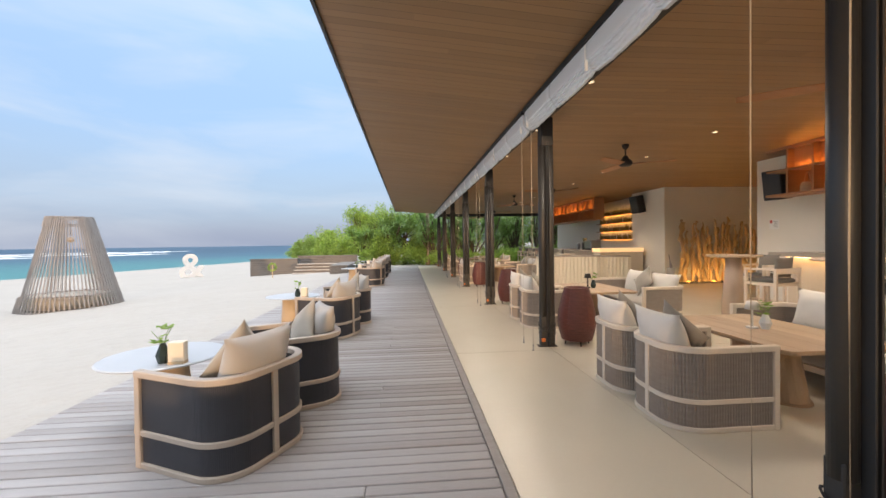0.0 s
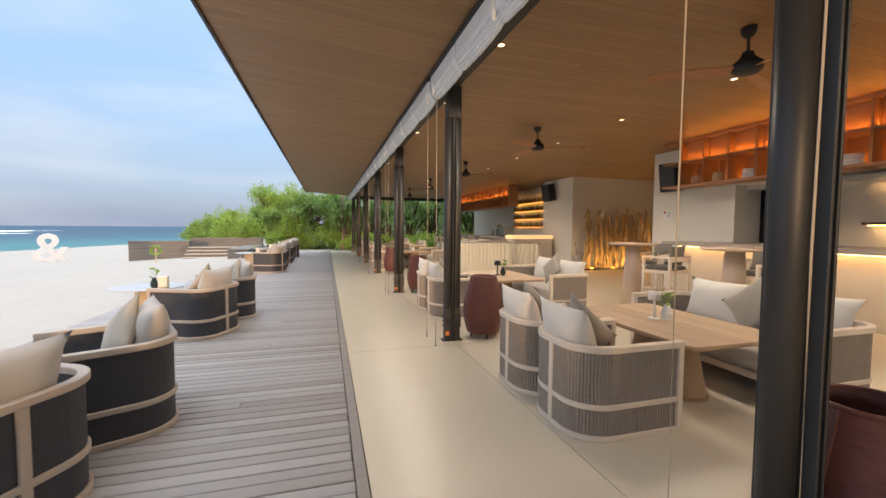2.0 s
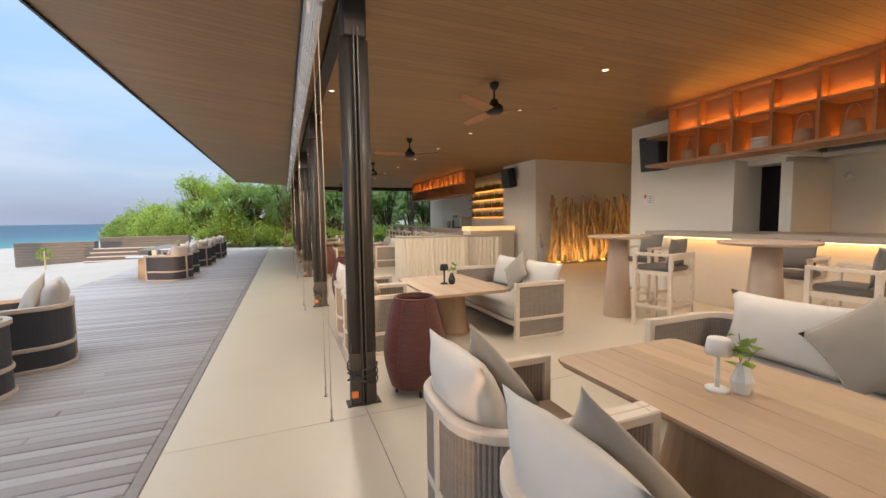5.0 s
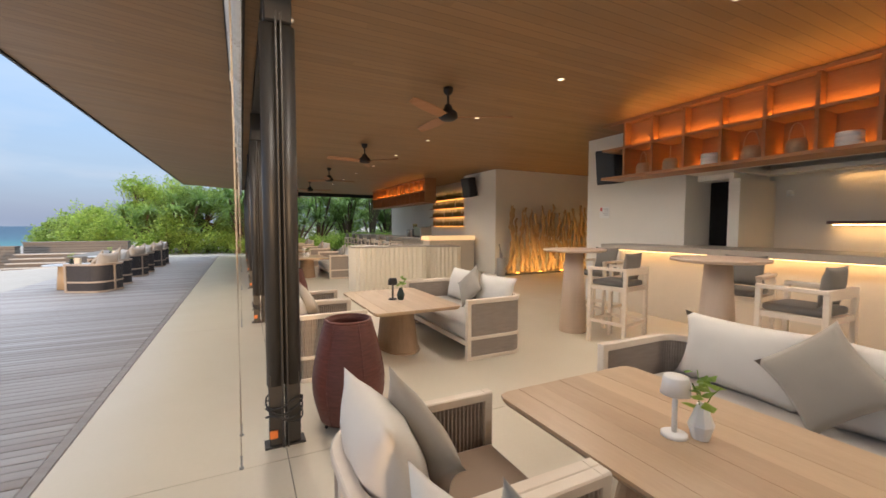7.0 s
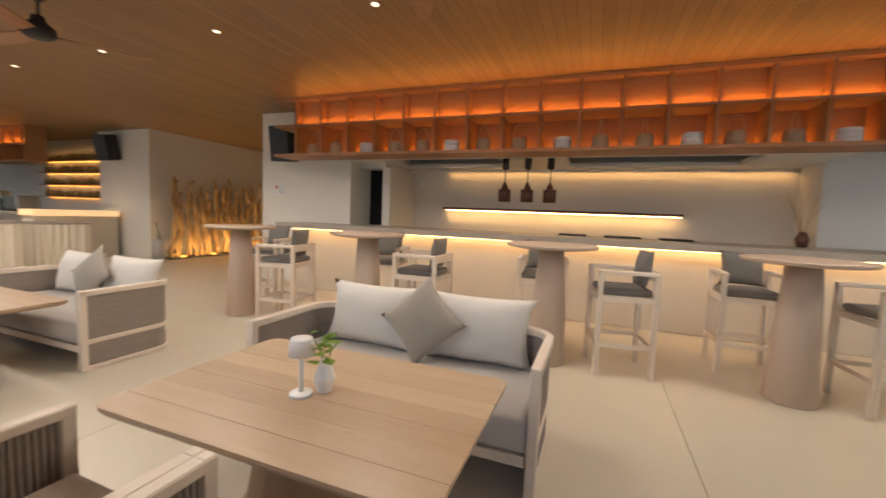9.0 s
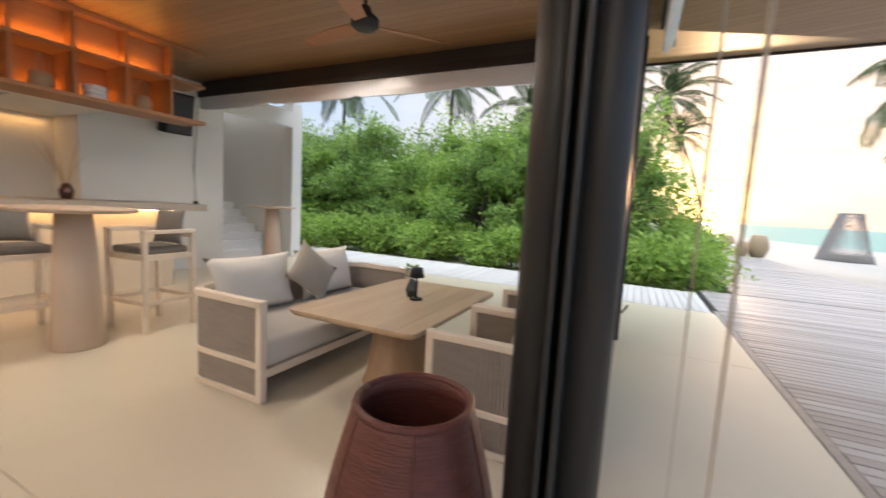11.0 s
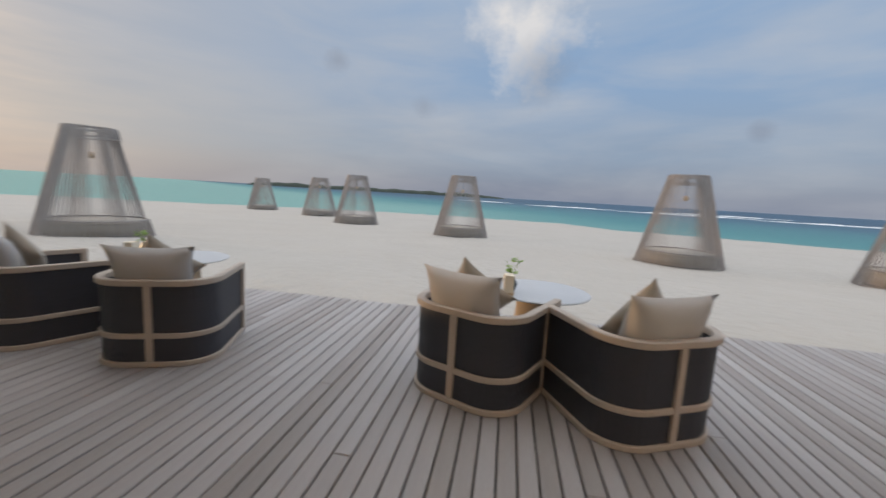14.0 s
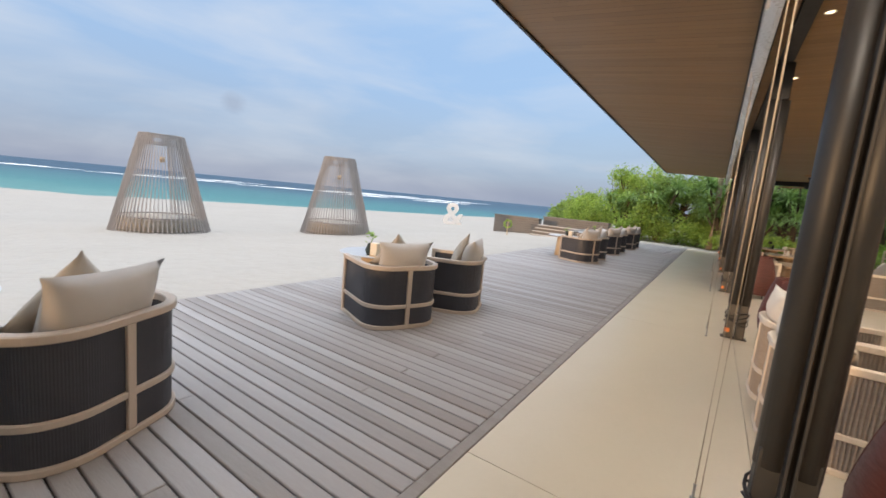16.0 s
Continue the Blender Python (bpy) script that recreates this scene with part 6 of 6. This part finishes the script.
def palm(x, y, h, seed, lean=(0.0, 0.0), fronds=20, length=3.0, label="coconut palm with arching fronds on the beach", z=-0.12, r=0.11):
    t = thing("coconut_palm", label, "palm", "coconut palms", pose(x, y, z))
    rng = random.Random(seed)
    pts = [(lean[0] * (k / 8) ** 1.6, lean[1] * (k / 8) ** 1.6, h * k / 8) for k in range(9)]
    part("trunk", tube(pts, [r * 1.5] + [r * (1 - 0.35 * k / 8) for k in range(1, 9)], 10), M["dark_trunk"], t, "", True)
    top = Vector(pts[-1])
    for f in range(fronds):
        az = 2.399 * f + rng.uniform(-0.2, 0.2)
        el = 1.4 - 2.0 * (f / fronds) + rng.uniform(-0.12, 0.12)
        ln = length * rng.uniform(0.85, 1.1)
        d = Vector((math.cos(az) * math.cos(el), math.sin(az) * math.cos(el), math.sin(el)))
        p = top.copy()
        verts, faces = [], []
        n = 26
        spine = []
        for q in range(n + 1):
            spine.append((p.copy(), d.copy()))
            p = p + d * ln / n
            d = (d + Vector((0, 0, -0.05 - 0.03 * (q / n))) + WIND * 0.03).normalized()
        for q in range(n):
            (a, da), (b, _) = spine[q], spine[q + 1]
            side = da.cross(Vector((0, 0, 1)))
            side = side.normalized() if side.length > 1e-3 else Vector((1, 0, 0))
            up = side.cross(da)
            w = 0.02 * (1 - q / n) + 0.004
            k = len(verts)
            verts += [tuple(a - side * w), tuple(a + side * w), tuple(b + side * w), tuple(b - side * w)]
            faces.append((k, k + 1, k + 2, k + 3))
            if q < 2:
                continue
            ll = 0.78 * math.sin(math.pi * (0.12 + 0.83 * q / n)) * rng.uniform(0.8, 1.1) * length / 3
            for s in (-1, 1):
                for o in (0.25, 0.75):
                    st_ = a.lerp(b, o)
                    mid = st_ + (side * s * 0.8 + da * 0.55 + up * 0.1).normalized() * ll * 0.55
                    tip = mid + (side * s * 0.4 + da * 0.5 + Vector((0, 0, -0.6)) + WIND * 0.45).normalized() * ll * 0.5
                    ww = da * 0.028
                    k = len(verts)
                    verts += [tuple(st_ - ww * 0.5), tuple(st_ + ww * 0.5), tuple(mid + ww), tuple(mid - ww), tuple(tip)]
                    faces += [(k, k + 1, k + 2, k + 3), (k + 3, k + 2, k + 4)]
        raw("frond", verts, faces, M["frond"], t)
    return t


palm(-5.5, -13.0, 6.3, 4, (0.15, 0.1), 30, 3.3, z=-0.28)
palm(-3.0, -42.0, 9.5, 5, (2.8, 1.0), 16, 3.4, "far leaning coconut palm against the sunset")
palm(4.6, -17.0, 7.4, 6, (0.2, 0.2), 16, 3.2, "coconut palm rising behind the shrubs")
palm(12.0, -15.5, 7.6, 7, (-0.4, 0.5), 16, 3.2, "coconut palm rising behind the shrubs")
palm(8.0, -18.0, 7.0, 8, (0.4, 0.0), 15, 3.0, "coconut palm rising behind the shrubs")
palm(2.3, -22.0, 8.0, 10, (-0.5, 0.5), 16, 3.2, "coconut palm rising behind the shrubs")
palm(16.0, -12.0, 7.2, 11, (-0.3, 0.2), 15, 3.2, "coconut palm rising behind the shrubs")
rng = random.Random(21)
for i in range(15):
    shrub(1.75 + i * 0.98 + rng.uniform(-0.2, 0.2), -6.35 + rng.uniform(-0.3, 0.2), 0.85, rng.uniform(0.8, 1.15), 100 + i, M["leaf_light"], "bright green glossy-leaved low shrub", 0.15, 1900)
for i in range(9):
    shrub(1.5 - 0.02 * i + rng.uniform(-0.3, 0.3), -7.3 - i * 1.1, 0.95, rng.uniform(0.9, 1.5), 140 + i, M["leaf_light"] if i < 4 else M["leaf"], "green shrub beside the board walk", 0.16, 1500)
for i in range(13):
    tree(2.9 + i * 1.15 + rng.uniform(-0.4, 0.4), -8.6 + rng.uniform(-0.8, 0.6), rng.choice((2.3, 2.9, 3.5, 3.9)) + rng.uniform(-0.2, 0.2), 1.6, 200 + i, M["leaf_light"] if i % 2 else M["leaf"], "dense broad-leaved bush tree behind the shrubs", "trees behind the terrace", 0.14, 1500)
for i in range(9):
    tree(3.5 + i * 1.9 + rng.uniform(-0.5, 0.5), -11.8 + rng.uniform(-1, 1), rng.uniform(3.7, 4.7), 2.4, 230 + i, M["leaf_light"] if i % 3 == 0 else M["leaf"], "tall broad-leaved tree behind the shrubs", "trees behind the terrace", 0.17, 1400)
# the far end of the deck
for i in range(9):
    pandanus(3.2 + i * 1.5 + rng.uniform(-0.3, 0.3), 31.6 + rng.uniform(-0.6, 1.2), rng.uniform(3.4, 4.6), 300 + i)
for i, (x, y, h, s) in enumerate(((-8.6, 42.5, 2.1, 1.8), (-6.2, 39.0, 2.6, 1.8), (-3.2, 37.6, 4.3, 2.0), (-1.6, 35.2, 4.2, 2.3), (0.6, 34.4, 3.9, 2.2), (2.8, 35.8, 4.4, 2.4), (6.0, 36.5, 4.6, 2.6), (10.0, 36.5, 5.0, 2.8), (14.0, 36, 5, 2.8), (-10.2, 46.5, 1.8, 1.7))):
    tree(x, y, h, s, 330 + i, M["leaf_light"] if i in (1, 2, 3) else M["leaf"], "bushy green tree beyond the deck", "trees beyond the deck", 0.17, 1500)
for i in range(9):
    shrub(-5.2 + i * 1.0, 31.6 + rng.uniform(-0.4, 0.4), 0.9, rng.uniform(1.2, 2.4), 360 + i, M["leaf_light"], "bright green shrub beyond the deck", 0.17, 1300)
for i in range(13):
    shrub(3.2 + i * 1.0, 30.5 + rng.uniform(-0.3, 0.3), 1.0, rng.uniform(0.8, 1.2), 400 + i, M["leaf_light"], "leafy green shrub under the screw palms", 0.2, 1300)
pandanus(-2.6, 33.2, 2.5, 380)
pandanus(-0.4, 32.8, 3.2, 381)


def bare_trunk():
    t = thing("palm_trunk", "pale palm trunk standing past the roof edge", "palm", "", pose(2.45, 30.6, -0.12))
    part("trunk", tube([(0, 0, 0), (0.05, 0, 2.5), (-0.05, 0, 6.0), (-0.1, 0, 9.5)], [0.17, 0.13, 0.12, 0.1], 12), M["trunk"], t, "", True)


bare_trunk()


# ---- floor slabs and deck boards ----
ys_slab = [-3.40, -0.93, 2.92, 6.38, 10.30, 14.20, 18.10, 22.00, 27.0]
TRIM = 0.06
xs_slab = [1.632, 2.95, 15.8]
for y0, y1 in zip(ys_slab, ys_slab[1:]):
    for x0, x1 in zip(xs_slab, xs_slab[1:]):
        part("slab", box(x0 + 0.0025, x1 - 0.0025, y0 + 0.0025, y1 - 0.0025, -0.03, 0.0), M["slab"], floor)

def board_mesh(x0, x1):
    bmx = box(x0, x1, -0.0482, 0.0482, -0.030, 0.0, 0.005)
    me = bpy.data.meshes.new("plank")
    bmx.to_mesh(me)
    bmx.free()
    me.materials.append(M["deck"])
    return me


board_data = [[board_mesh(-1.812, 1.812 + TRIM)]]
for cut in (-0.85, 0.35, 1.05):
    board_data.append([board_mesh(-1.812, cut - 0.0015), board_mesh(cut + 0.0015, 1.812 + TRIM)])
rng = random.Random(8)
y, i = -5.54, 0
while y < 22.0:
    cut_row = rng.choice((1, 2, 3)) if 0 < y < 10 and i % 4 == 1 else 0
    for me in board_data[cut_row]:
        ob = new("plank", me)
        ob.parent = deck
        ob.matrix_basis = pose(-0.318 + rng.uniform(-0.003, 0.003), y, rng.uniform(-0.0025, 0.0012), 0, 0, rng.uniform(-0.03, 0.03))
    y += 0.1065
    i += 1
bmx = bmesh.new()
while y < 26.9:
    box(-2.13, 1.494 + TRIM, y - 0.0482, y + 0.0482, -0.030, rng.uniform(-0.0025, 0.0012), 0, bmx)
    y += 0.1065
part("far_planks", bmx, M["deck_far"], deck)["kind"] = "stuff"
part("edge_board", box(1.50 + TRIM, 1.628, -3.6, 27.0, -0.03, 0.004, 0.004), M["deck"], deck)
me = bpy.data.meshes.new("plank")
bmx = box(-0.055, 0.055, -0.91, 0.91, -0.03, 0.0, 0.003)
bmx.to_mesh(me)
bmx.free()
me.materials.append(M["deck_pale"])
x = 1.72
while x < 10.9:
    ob = new("plank", me)
    ob.parent = terrace
    ob.matrix_basis = pose(x, -4.335, rng.uniform(-0.002, 0.001))
    x += 0.118
